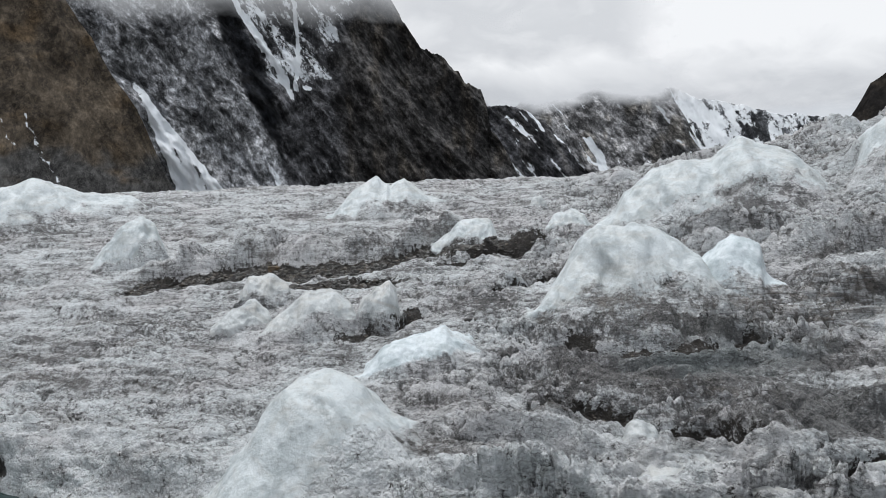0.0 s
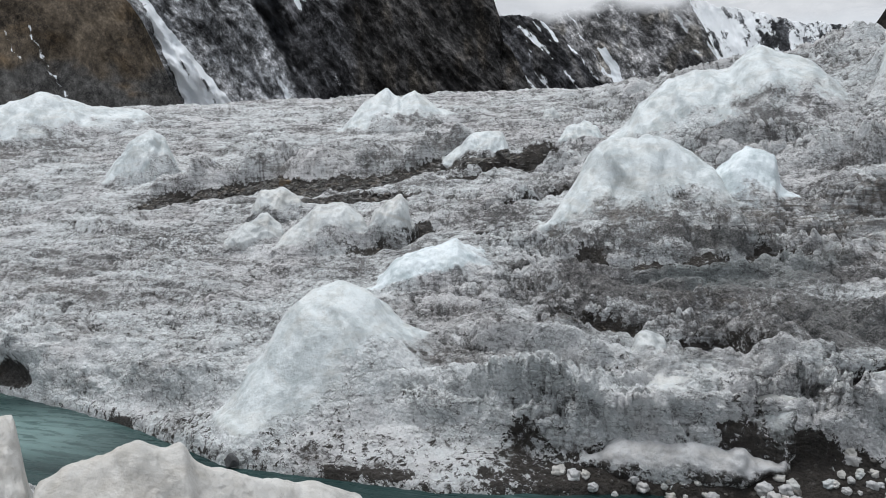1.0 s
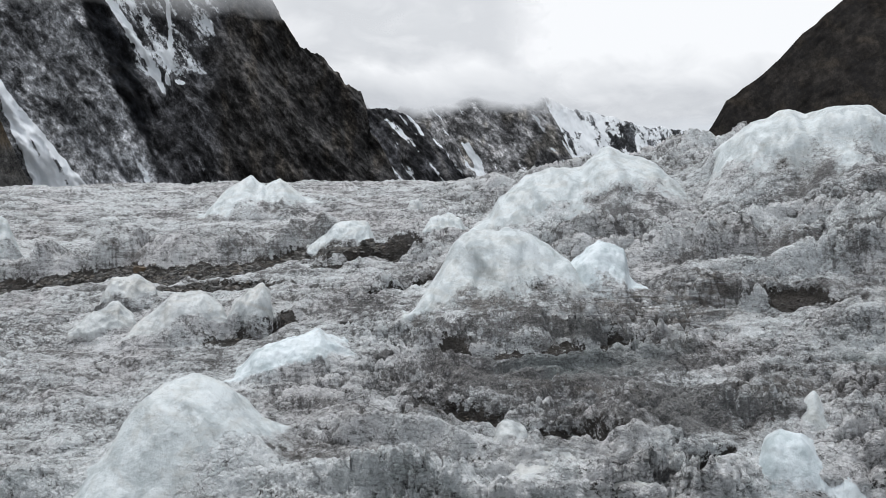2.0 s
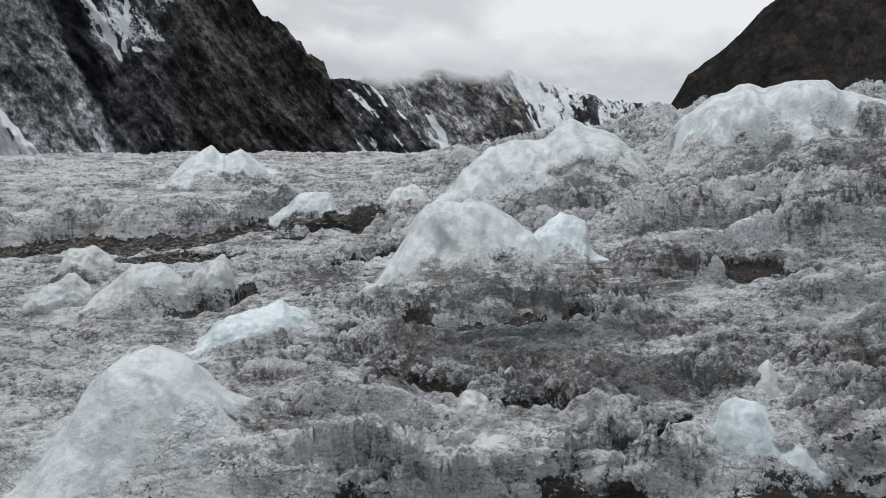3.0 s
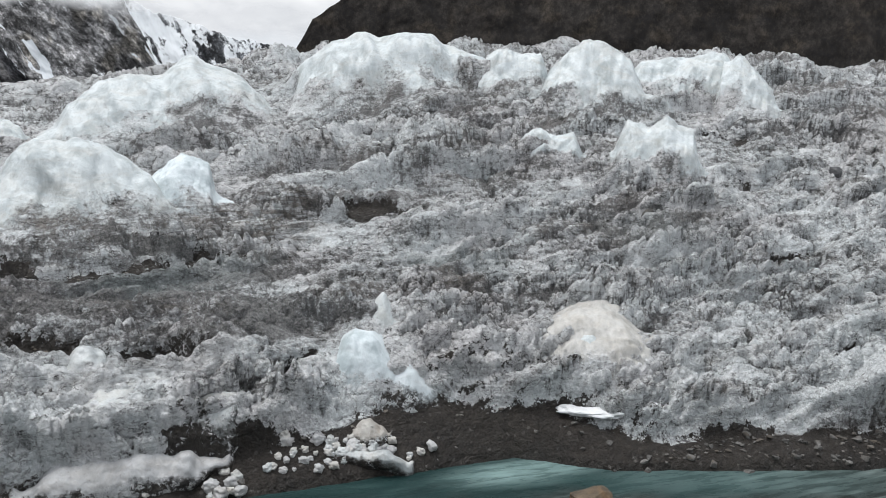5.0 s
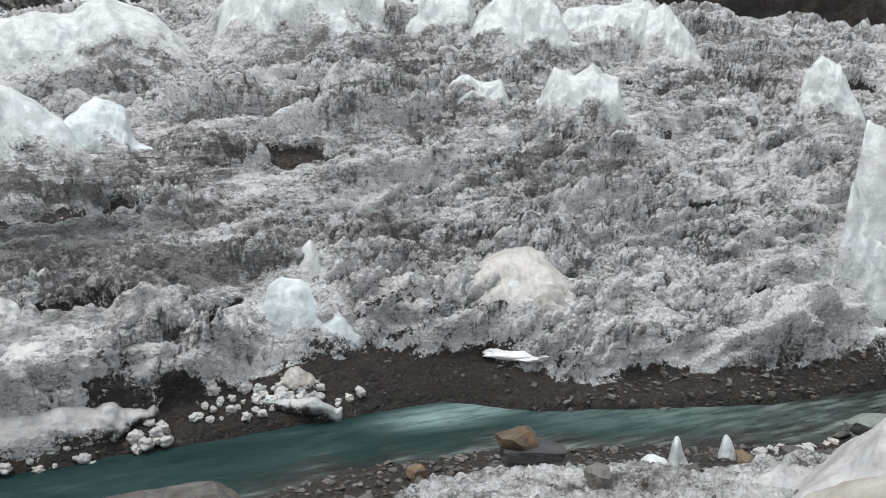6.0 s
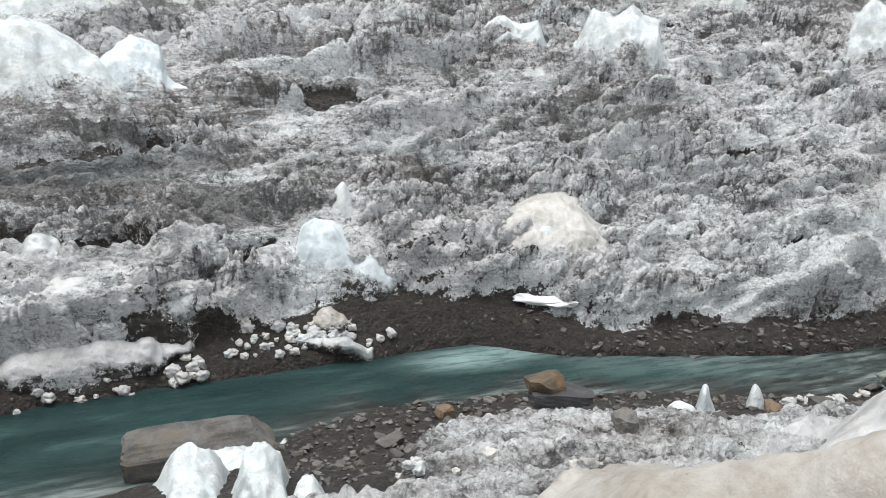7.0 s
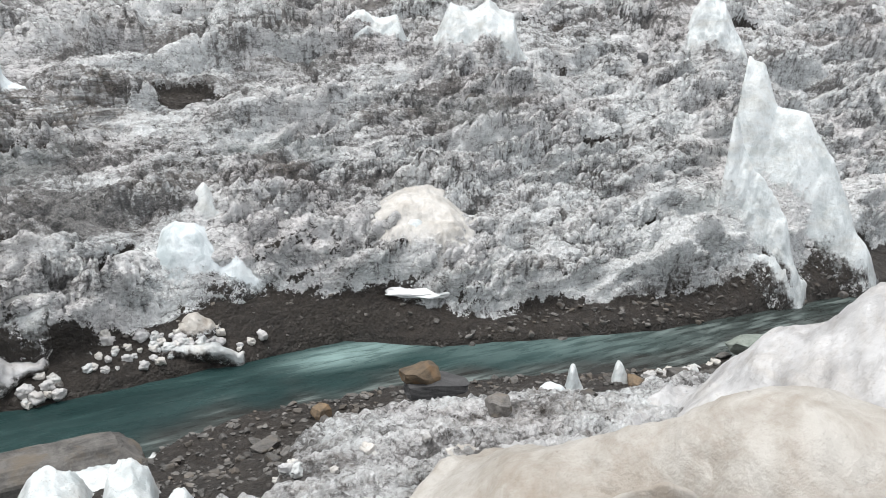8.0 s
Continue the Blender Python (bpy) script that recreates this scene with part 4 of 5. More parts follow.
ice_fin("ice_fin", 13.40, 22.49, 6.42, 49.0, [(-1.81, 1.32), (-1.30, 1.79), (-0.82, 2.21), (-0.23, 2.21), (0.28, 1.89), (0.72, 1.42), (1.11, 0.58), (1.71, 0.05)], 1.40, WHITE_ICE,
        "tall white ice fin on the crest")
ice_fin("ice_fin", 17.06, 22.65, 7.26, 55.2, [(-2.18, 0.57), (-1.95, 0.97), (-1.26, 0.97), (-0.42, 1.14), (0.22, 1.31), (0.73, 1.10), (1.02, 0.49)], 1.40, WHITE_ICE,
        "low white ice fin on the crest")
ice_fin("ice_fin", 17.60, 20.91, 6.41, 58.4, [(-0.93, 0.93), (-0.92, 1.69), (-0.40, 1.91), (0.11, 1.35), (0.61, 0.77), (0.86, 0.11)], 1.20, WHITE_ICE,
        "leaning white ice fin on the crest")
ice_fin("ice_block", 10.05, 19.84, 5.10, 45.0, [(-0.94, -0.05), (-0.62, 0.42), (-0.19, 0.63), (0.19, 0.44), (0.70, 0.61), (0.95, 0.02)], 0.70, WHITE_ICE,
        "low jagged white ice block", category='ice block')
ice_fin("ice_block", 12.70, 18.37, 4.72, 52.9, [(-1.23, 0.50), (-0.93, 1.32), (-0.37, 1.20), (0.09, 1.50), (0.38, 1.22), (0.78, 1.23), (0.93, 0.45), (1.08, 0.02)], 0.90, WHITE_ICE,
        "stepped white ice block with a silty foot", category='ice block')
ice_fin("ice_fin", 3.69, 14.04, 1.07, 32.7, [(-0.85, 0.0), (-0.66, 0.5), (-0.5, 0.9), (-0.29, 1.05), (0.04, 1.02), (0.24, 0.74), (0.46, 0.42), (0.7, 0.5), (0.85, 0.36), (1.1, -0.05)], 0.62, BLUE_ICE,
        "small pale blue ice pinnacle with sloping sides", veil=0.3, knobs=0.08)
ice_fin("ice_block", 7.76, 13.15, 1.51, 48.9, [(-0.30, -0.12), (-0.23, 0.35), (-0.04, 0.53), (0.15, 0.44), (0.27, -0.03)], 0.35, WHITE_ICE,
        "small white ice knob on a cream bulge", category='ice block', knobs=0.04)
tall_fin = ice_fin("ice_fin", 17.63, 11.41, 1.06, 75.4, [(-1.86, -0.30), (-2.15, 2.13), (-2.23, 3.50), (-1.82, 4.09), (-1.40, 3.99), (-0.98, 3.14), (-0.67, 3.17), (-0.36, 3.16), (0.21, 2.33), (0.76, 1.25), (1.19, 0.49)], 0.90, WHITE_ICE,
        "very tall bright white ice fin with a hollow face", knobs=0.1, flare=0.22)
part_of(ice_fin("rib", 15.58, 10.99, 0.63, 73.1, [(-1.02, -0.19), (-1.18, 2.69), (-0.94, 3.35), (-0.37, 2.28), (0.08, 1.70), (0.46, 1.11), (0.76, 0.13)], 0.60, WHITE_ICE,
        "white ice rib in front of a taller fin", knobs=0.12, flare=0.08), tall_fin)
ice_fin("ice_fin", 20.40, 17.14, 5.28, 68.2, [(-0.90, -0.12), (-0.72, 1.03), (-0.38, 1.54), (0.15, 1.23), (0.59, 0.44), (0.90, -0.01)], 0.90, WHITE_ICE,
        "white ice fin high on the slope")
ice_fin("ice_mound", 15.67, 10.95, 0.49, 73.4, [(-1.80, -0.36), (-1.10, 0.60), (-0.70, 0.46), (0.21, 0.82), (0.56, 0.48), (0.88, -0.00)], 0.70, WHITE_ICE,
        "dirty white ice mound at the foot of a tall fin")
ice_fin("ice_block", 5.62, 8.70, 0.42, 51.7, [(-0.42, -0.12), (-0.3, 0.18), (0.24, 0.26), (0.45, -0.05)], 0.32, WHITE_ICE,
        "white ice pedestal under a dark rock", category='ice block', knobs=0.04)
ice_fin("ice_spike", 8.18, 8.73, 0.30, 61.6, [(-0.12, -0.05), (-0.11, 0.22), (-0.06, 0.38), (0.0, 0.36), (0.05, 0.18), (0.14, -0.02)], 0.2, WHITE_ICE,
        "small upright white ice spike among stones", category='ice spike', knobs=0.02, power=1.7)
ice_fin("ice_spike", 9.13, 8.67, 0.24, 65.0, [(-0.12, -0.05), (-0.11, 0.22), (-0.06, 0.34), (0.02, 0.28), (0.08, 0.15), (0.18, 0.0)], 0.2, WHITE_ICE,
        "small upright white ice spike among stones", category='ice spike', knobs=0.02, power=1.7)
ice_fin("ice_block", 7.65, 8.65, 0.37, 59.9, [(-0.24, -0.15), (-0.17, 0.07), (-0.02, 0.16), (0.20, 0.09), (0.27, -0.03)], 0.25, WHITE_ICE,
        "small white ice lump among stones", category='ice block', knobs=0.03)
ice_fin("ice_block", 0.66, 8.34, 0.54, 21.9, [(-0.47, -0.20), (-0.22, 0.26), (-0.04, 0.36), (0.26, 0.26), (0.37, 0.03), (0.46, -0.31)], 0.55, WHITE_ICE,
        "clean white ice lump beside a large boulder", category='ice block', knobs=0.1, power=1.8)
ice_fin("ice_block", 1.27, 7.47, 0.96, 27.1, [(-0.34, -0.22), (-0.16, 0.29), (0.06, 0.37), (0.23, 0.19), (0.35, -0.25)], 0.50, WHITE_ICE,
        "clean white ice lump beside a large boulder", category='ice block', knobs=0.1, power=1.8)
ice_fin("ice_block", 1.70, 7.02, 1.16, 31.2, [(-0.22, -0.18), (-0.14, 0.20), (-0.00, 0.24), (0.11, 0.06), (0.20, -0.20)], 0.35, WHITE_ICE,
        "small rounded white ice lump by the water", category='ice block', knobs=0.05)
ice_fin("ice_block", 1.08, 9.39, 0.30, 24.1, [(-0.68, -0.26), (-0.47, 0.02), (-0.20, 0.08), (0.22, 0.12), (0.50, 0.00), (0.71, -0.27), (0.85, -0.46)], 0.70, WHITE_ICE,
        "broad white ice lump behind a boulder", category='ice block', knobs=0.09)
ice_fin("ice_ledge", -0.45, 12.82, 0.34, 12, [(-1.5, -0.05), (-1.0, 0.22), (-0.4, 0.27), (0.3, 0.30), (0.9, 0.18), (1.4, -0.1)], 0.36, NEAR_ICE,
        "smooth undercut pale ice ledge above the silt bank", category="ice ledge", knobs=0.15)
ice_fin("ice_ledge", 0.1, 13.45, 1.0, 14, [(-1.6, -0.05), (-1.1, 0.26), (-0.5, 0.36), (0.2, 0.30), (0.9, 0.34), (1.5, -0.05)], 0.5, GREY_ICE,
        "rough pale ice ledge below dark gravel", category="ice ledge", knobs=0.16)
ice_fin("ice_mound", 7.84, 4.87, 2.22, 77.0, [(-1.33, -1.12), (-1.05, -0.66), (-0.67, -0.23), (-0.42, 0.12), (0.09, 0.52), (0.65, 0.96), (1.22, 1.40), (2.12, 1.47), (2.74, 0.59)], 2.20, NEAR_ICE,
        "large white ice mound on the near bank", knobs=0.2, scooped=0.6)
ice_fin("ice_mound", 4.86, 3.41, 3.26, 74.0, [(-2.60, -1.71), (-2.28, -1.39), (-1.78, -0.99), (-1.32, -0.67), (-0.85, -0.39), (-0.37, -0.13), (0.10, 0.11), (0.45, 0.20), (0.85, 0.16), (1.45, 0.10), (2.01, -0.35)], 2.00, TAN_ICE,
        "smooth tan silt-stained ice mound close by", knobs=0.1, flare=0.1, skirted=0.0)
ice_fin("ice_mound", 3.05, 2.62, 3.65, 68.7, [(-0.26, -0.17), (-0.11, -0.06), (0.05, 0.02), (0.16, 0.01), (0.24, -0.04)], 0.35, TAN_ICE,
        "small cream ice hump on a larger mound", knobs=0.02, skirted=0.0)
ice_fin("ice_ledge", -6.93, 8.25, 1.27, -22.6, [(-1.42, 0.21), (-1.08, 0.44), (-0.48, 0.51), (-0.17, 0.58), (0.13, 0.41), (0.38, 0.48), (0.50, 0.16), (1.03, -0.09), (1.79, -0.39), (2.75, -0.77)], 0.90, CREAM_ICE,
        "undercut cream-white ice ledge beside the stream", category='ice ledge', knobs=0.1)
ice_fin("ice_ledge", -8.82, 7.56, 1.38, -32.2, [(-0.75, 0.09), (-0.45, 0.62), (0.07, 0.76), (0.26, 0.67), (0.26, 0.36), (0.32, -0.30)], 0.80, CREAM_ICE,
        "cream-white ice ledge at the pool", category='ice ledge')
ice_fin("ice_block", 3.47, 13.20, 0.49, 32.5, [(-0.37, -0.07), (-0.25, 0.17), (-0.00, 0.26), (0.25, 0.11), (0.35, -0.09)], 0.35, TAN_ICE,
        "cream ice block on the silt bank", category='ice block', knobs=0.05)
ice_fin("ice_mound", 8.26, 13.95, 1.72, 48.9, [(-1.05, 0.0), (-0.75, 0.25), (-0.3, 0.48), (0.15, 0.46), (0.6, 0.3), (1.1, 0.0)], 1.25, CREAM_ICE,
        "cream-white bulge of clean ice low on the slope", knobs=0.12)
ice_fin("ice_rubble", 2.9, 12.85, 0.32, 30, [(-1.1, -0.25), (-0.8, -0.12), (-0.45, -0.04), (-0.2, -0.12), (0.1, 0.0), (0.5, -0.06), (0.8, -0.08), (1.15, -0.25)], 0.3, GREY_ICE,
        "heap of rough dirty white ice rubble on silt", category="ice rubble", knobs=0.14, scooped=1.2)
ice_fin("ice_fin", 4.19, 14.99, 1.96, 33.6, [(-0.28, -0.01), (-0.18, 0.45), (-0.02, 0.69), (0.13, 0.41), (0.28, 0.01)], 0.35, WHITE_ICE,
        "small white ice tooth in the slope", knobs=0.05)
ice_fin("ice_block", -1.12, 14.45, 1.75, 13.8, [(-0.32, -0.11), (-0.24, 0.18), (0.00, 0.29), (0.24, 0.14), (0.32, -0.08)], 0.40, GREY_ICE,
        "dirty white ice clod on gravel", category='ice block', knobs=0.06)

# ---- mountains, far behind the glacier ----


def near_line(b, e, line):
    """Signed distance in degrees to a falling line across a face, given as (bearing, elevation) points from its top: plus is to its right."""
    es = [q[1] for q in line][::-1]
    bs = [q[0] for q in line][::-1]
    return b - np.interp(e, es, bs)


def mountain(name, distance, ridge, colour, label, slope=0.6, jag=0.03, crag=0.15, dip=0.35, base=-3.0, cols=260, rows=120, seed=0, paint=None, mat=ROCK_FACE):
    """A range: ridge as (bearing, elevation) in degrees from the bank; the face leans back from its foot, cut by slanting gullies."""
    b = np.linspace(ridge[0][0], ridge[-1][0], cols)
    top = np.interp(b, [q[0] for q in ridge], [q[1] for q in ridge])
    top = top + crag * fbm(b * 1.3, seed * 3.1, 0.0, 5, 110 + seed, 0.6)
    v = np.concatenate((np.linspace(0, 1, rows), np.linspace(0.94, 0, 14)))
    back = np.concatenate((np.zeros(rows), np.linspace(0.05, 0.8, 14)))
    vv, bb = np.meshgrid(v, b, indexing="ij")
    kk = np.repeat(back[:, None], cols, 1)
    e = base + (top[None, :] - base) * vv
    height = distance * np.tan(np.radians(e))
    span = distance * np.tan(np.radians(np.maximum(top, 1.0)))[None, :]
    run = distance - slope * (1 - vv) * span + kk * span
    across = np.radians(bb) * distance
    g = distance / 12
    ribs = ridged((across + dip * height) / g, height / g * 0.35, seed, 5, 120 + seed, 0.55)
    crags = fbm((across + dip * height) / g * 3, height / g * 2, seed, 4, 130 + seed, 0.6)
    run = run - jag * distance * (0.8 * ribs + 0.5 * crags) * np.where(kk > 0, 0.3, 1.0)
    r = np.radians(bb)
    verts = np.column_stack(((run * np.sin(r)).ravel(), (run * np.cos(r)).ravel(), (height + EYE).ravel()))
    mineral = np.ones((*bb.shape, 3)) * np.array(colour)
    snow = np.zeros_like(bb)
    if paint:
        mineral, snow = paint(bb, e, mineral, snow)
    strata = np.column_stack((((across + 0.4 * dip * height) / distance * 3).ravel(), (height / distance * 2.8).ravel(), (run / distance).ravel()))
    me = mesh_from(name, verts, net(len(v), cols)[:, ::-1], mat, (("mineral", mineral.reshape(-1, 3)), ("snow", snow.ravel()), ("strata", strata)))
    return tagged(new(name, me), label, "mountain")


def band(b, e, line, half, ragged=0.25):
    """A streak down a face along a line, thinning out at both ends."""
    ends = smooth(line[0][1] + 0.5, line[0][1] - 0.2, e) * smooth(line[-1][1] - 0.6, line[-1][1] + 0.1, e)
    return ends * smooth(half * 1.3, half * 0.4, np.abs(near_line(b, e, line) + ragged * fbm(b * 1.5, e * 1.5, 0.0, 4, 150)))



BROWN, SLATE, PALE, COAL, UMBER = (0.085, 0.068, 0.05), (0.072, 0.072, 0.076), (0.26, 0.265, 0.275), (0.010, 0.011, 0.013), (0.085, 0.074, 0.062)


def tint(mineral, mask, colour):
    return mineral + mask[..., None] * (np.array(colour) - mineral)


def paint_brown(b, e, mineral, snow):
    mineral = tint(mineral, smooth(0.3, -0.5, e - 3.5 + 1.2 * fbm(b * 0.5, e * 0.5, 0.0, 3, 201)), (0.085, 0.082, 0.078))
    mineral = tint(mineral, 0.8 * smooth(0.1, 0.7, fbm(b * 0.35 + 4, e * 0.7, 0.0, 3, 202)), (0.10, 0.068, 0.038))
    snow = 0.62 * band(b, e, [(-27.5, 5.70), (-27.1, 4.29), (-26.6, 3.03), (-25.6, 1.57)], 0.16) + 0.5 * band(b, e, [(-28.9, 5.32), (-28.5, 4.28), (-28.1, 3.57)], 0.15)
    return mineral, snow


def paint_main(b, e, mineral, snow):
    edge = near_line(b, e, [(-24.8, 13.31), (-22.2, 8.54), (-20.1, 4.51), (-18.2, 0.75)])
    coal_left = near_line(b, e, [(-16.7, 13.79), (-15.4, 11.67), (-13.5, 6.81), (-11.3, 2.49), (-10.6, 0.56)])
    coal_right = near_line(b, e, [(-15.3, 13.85), (-13.0, 9.86), (-11.6, 6.03), (-11.1, 2.49), (-10.6, 0.56)])
    dark = near_line(b, e, [(-5.4, 14.03), (-7.1, 9.50), (-7.3, 4.81), (-6.6, 0.46)])
    wob = 0.7 * fbm(b * 0.7, e * 0.7, 0.0, 4, 205)
    streaks = fbm(b * 1.2 + e * 0.9, e * 0.25, 0.0, 5, 206)
    mineral = tint(mineral, smooth(0.4, -0.4, coal_left + wob), PALE)
    mineral = tint(mineral, smooth(0.4, -0.4, coal_left + wob) * smooth(0.0, 0.5, streaks), (0.085, 0.088, 0.095))
    mineral = tint(mineral, smooth(-0.3, 0.3, coal_left + wob) * smooth(0.3, -0.3, coal_right + wob), COAL)
    mineral = tint(mineral, smooth(-0.6, 0.6, dark + wob), (0.045, 0.043, 0.042))
    mineral = tint(mineral, 0.75 * smooth(-0.6, 0.6, dark + wob) * smooth(0.0, 0.5, fbm(b * 0.8, e * 0.3, 0.0, 4, 207)), UMBER)
    snow = 0.85 * band(b, e, [(-22.0, 11.40), (-20.3, 6.38), (-18.9, 2.99), (-17.5, 0.73)], 0.5) * smooth(12, 4, e) + (0.62 + 0.5 * streaks) * smooth(2.6, 0.6, np.abs(edge - 1.6)) * smooth(5.2, 1.5, e)
    snow = snow + 0.72 * band(b, e, [(-15.1, 13.86), (-12.9, 10.61), (-11.1, 7.97), (-10.2, 6.02)], 0.28) * smooth(5.0, 7.5, e)
    snow = snow + 0.62 * band(b, e, [(-10.3, 13.62), (-9.9, 10.27), (-10.2, 7.19)], 0.13) * smooth(5.5, 7.5, e)
    snow = snow + 0.55 * band(b, e, [(-12.5, 2.90), (-11.4, 0.70)], 0.25) * smooth(3.5, 2.0, e) + 0.5 * band(b, e, [(-8.6, 2.84), (-7.2, 0.80)], 0.3) * smooth(3.5, 2.0, e)
    for fan in ([(-20.1, 6.19), (-18.9, 2.99), (-18.2, 0.59)], [(-19.7, 5.82), (-18.0, 2.98), (-16.7, 0.56)], [(-19.2, 5.08), (-17.1, 2.58), (-15.3, 0.52)]):
        snow = snow + 0.62 * band(b, e, fan, 0.3, 0.15)
    snow = snow + 0.9 * smooth(0.4, 0.15, np.hypot(b + 9.4, (e - 7.15) * 1.8) + 0.25 * fbm(b * 4, e * 4, 0.0, 3, 208))
    snow = snow + (0.50 + 0.35 * streaks) * smooth(5.8, 8.5, e) * smooth(-0.5, 0.5, coal_right) * smooth(0.6, -0.8, dark)
    return mineral, snow


def paint_gullies(b, e, mineral, snow):
    lines = fbm((b + 0.75 * e + 0.25 * fbm(b * 1.1, e * 1.1, 0.0, 3, 214)) * 1.5, e * 0.3, 0.0, 5, 211, 0.65)
    snow = 0.62 * smooth(0.22, 0.5, lines + 0.35 * fbm(b * 0.9, e * 1.2, 0.0, 4, 213)) + 0.10 * smooth(2, 6, e) + 0.3 * smooth(1.6, 0.9, e) * smooth(0.0, 0.4, lines)
    return tint(mineral, 0.6 * smooth(0.0, 0.5, fbm(b * 0.8 + e * 0.5, e * 0.3, 0.0, 3, 212)), (0.09, 0.085, 0.08)), snow


def paint_grey(b, e, mineral, snow):
    lines = fbm((b + 0.8 * e + 0.3 * fbm(b * 0.9, e * 0.9, 0.0, 3, 218)) * 1.3 + 3, e * 0.3, 0.0, 5, 215, 0.65)
    snow = 0.6 * smooth(0.22, 0.5, lines + 0.3 * fbm(b * 0.6, e * 1.2, 0.0, 3, 217)) + 0.85 * band(b, e, [(10.4, 3.92), (11.2, 2.50), (11.8, 1.17)], 0.4, 0.15) * smooth(4.6, 4.0, e) + 0.3 * smooth(15.5, 19.0, b)
    snow = snow + 0.9 * smooth(-0.4, 0.5, near_line(b, e, [(15.8, 7.13), (17.1, 4.97), (18.7, 2.02)]))
    return tint(mineral, smooth(0.1, 0.5, fbm(b * 0.7, e * 0.4, 0.0, 3, 216)), (0.25, 0.235, 0.215)), snow


def paint_snow(b, e, mineral, snow):
    return mineral, 0.52 + 0.55 * fbm((b + 0.5 * e) * 1.3, e * 0.6, 0.0, 4, 220) + 0.25 * smooth(21.5, 19.5, b)


mountain("rock_peak", 700, [(-75.0, 9.0), (-60.0, 14.0), (-45.0, 19.0)] + [(-28.3, 15.93), (-26.5, 14.83), (-24.8, 13.14), (-23.3, 10.81), (-22.2, 8.54), (-20.9, 6.74), (-20.0, 4.51), (-18.9, 1.65), (-18.2, 0.59), (-16.9, -2.09)],
         BROWN, "steep brown rock peak with thin snow streaks", slope=0.5, jag=0.02, dip=-0.2, cols=300, rows=150, seed=1, paint=paint_brown, mat=SMOOTH_FACE)
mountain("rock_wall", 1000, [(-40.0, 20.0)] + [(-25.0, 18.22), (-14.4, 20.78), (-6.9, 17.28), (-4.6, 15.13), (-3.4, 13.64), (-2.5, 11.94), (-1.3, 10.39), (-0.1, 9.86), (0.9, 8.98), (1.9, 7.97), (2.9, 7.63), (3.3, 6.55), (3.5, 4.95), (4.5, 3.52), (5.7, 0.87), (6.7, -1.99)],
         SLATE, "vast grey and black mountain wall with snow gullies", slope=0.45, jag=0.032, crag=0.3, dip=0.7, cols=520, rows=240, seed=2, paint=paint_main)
mountain("rock_ridge", 1500, [(0.0, 6.25), (3.3, 6.47), (5.1, 6.49), (6.4, 5.92), (7.8, 5.00), (9.2, 3.25), (10.7, 1.44), (12.1, -0.11)],
         (0.058, 0.058, 0.062), "dark rock ridge striped with snow gullies", slope=0.5, jag=0.018, crag=0.25, dip=0.9, cols=260, rows=120, seed=3, paint=paint_gullies)
mountain("rock_ridge", 2200, [(4.0, 4.94), (6.9, 7.98), (10.4, 8.59), (13.5, 7.08), (15.2, 7.55), (16.0, 7.05), (17.1, 4.97), (18.4, 2.23), (19.8, 0.46)],
         (0.20, 0.198, 0.20), "grey rock ridge with snow couloirs under cloud", slope=0.5, jag=0.018, crag=0.2, dip=0.9, cols=320, rows=140, seed=4, paint=paint_grey)
mountain("snow_range", 3600, [(12.8, 7.69), (16.5, 7.09), (18.0, 6.32), (19.8, 6.05), (21.2, 5.59), (23.0, 4.99), (24.3, 4.98), (25.7, 4.70), (27.0, 4.37), (28.9, 3.88), (31.6, 2.50)],
         (0.10, 0.105, 0.115), "distant snow-covered mountain range", slope=0.5, jag=0.008, dip=0.3, cols=360, rows=140, seed=5, paint=paint_snow)
mountain("snow_peak", 3300, [(2.4, 6.18), (4.1, 8.09), (5.1, 9.22), (6.5, 10.70), (7.5, 9.50), (8.9, 7.51), (10.4, 5.10)],
         (0.075, 0.08, 0.09), "distant snowy peak half hidden in cloud", slope=0.5, jag=0.010, dip=0.3, cols=160, rows=100, seed=6, paint=paint_snow)


def paint_hill(b, e, mineral, snow):
    return tint(mineral, 0.8 * smooth(0.0, 0.5, fbm(b * 0.6, e * 0.8, 0.0, 4, 225)), (0.034, 0.028, 0.022)), snow


mountain("dark_hill", 320, [(25.6, 3.07), (26.4, 3.54), (27.3, 4.81), (28.2, 6.51), (30.0, 7.78), (31.5, 9.02), (32.7, 10.41), (35.3, 12.37), (39.2, 14.38)] + [(55.0, 19.0), (70.0, 20.0), (90.0, 17.0), (110.0, 10.0)],
         (0.021, 0.0185, 0.0165), "steep dark brown scree hillside", slope=0.6, jag=0.010, dip=0.1, cols=420, rows=200, seed=7, paint=paint_hill, mat=SMOOTH_FACE)



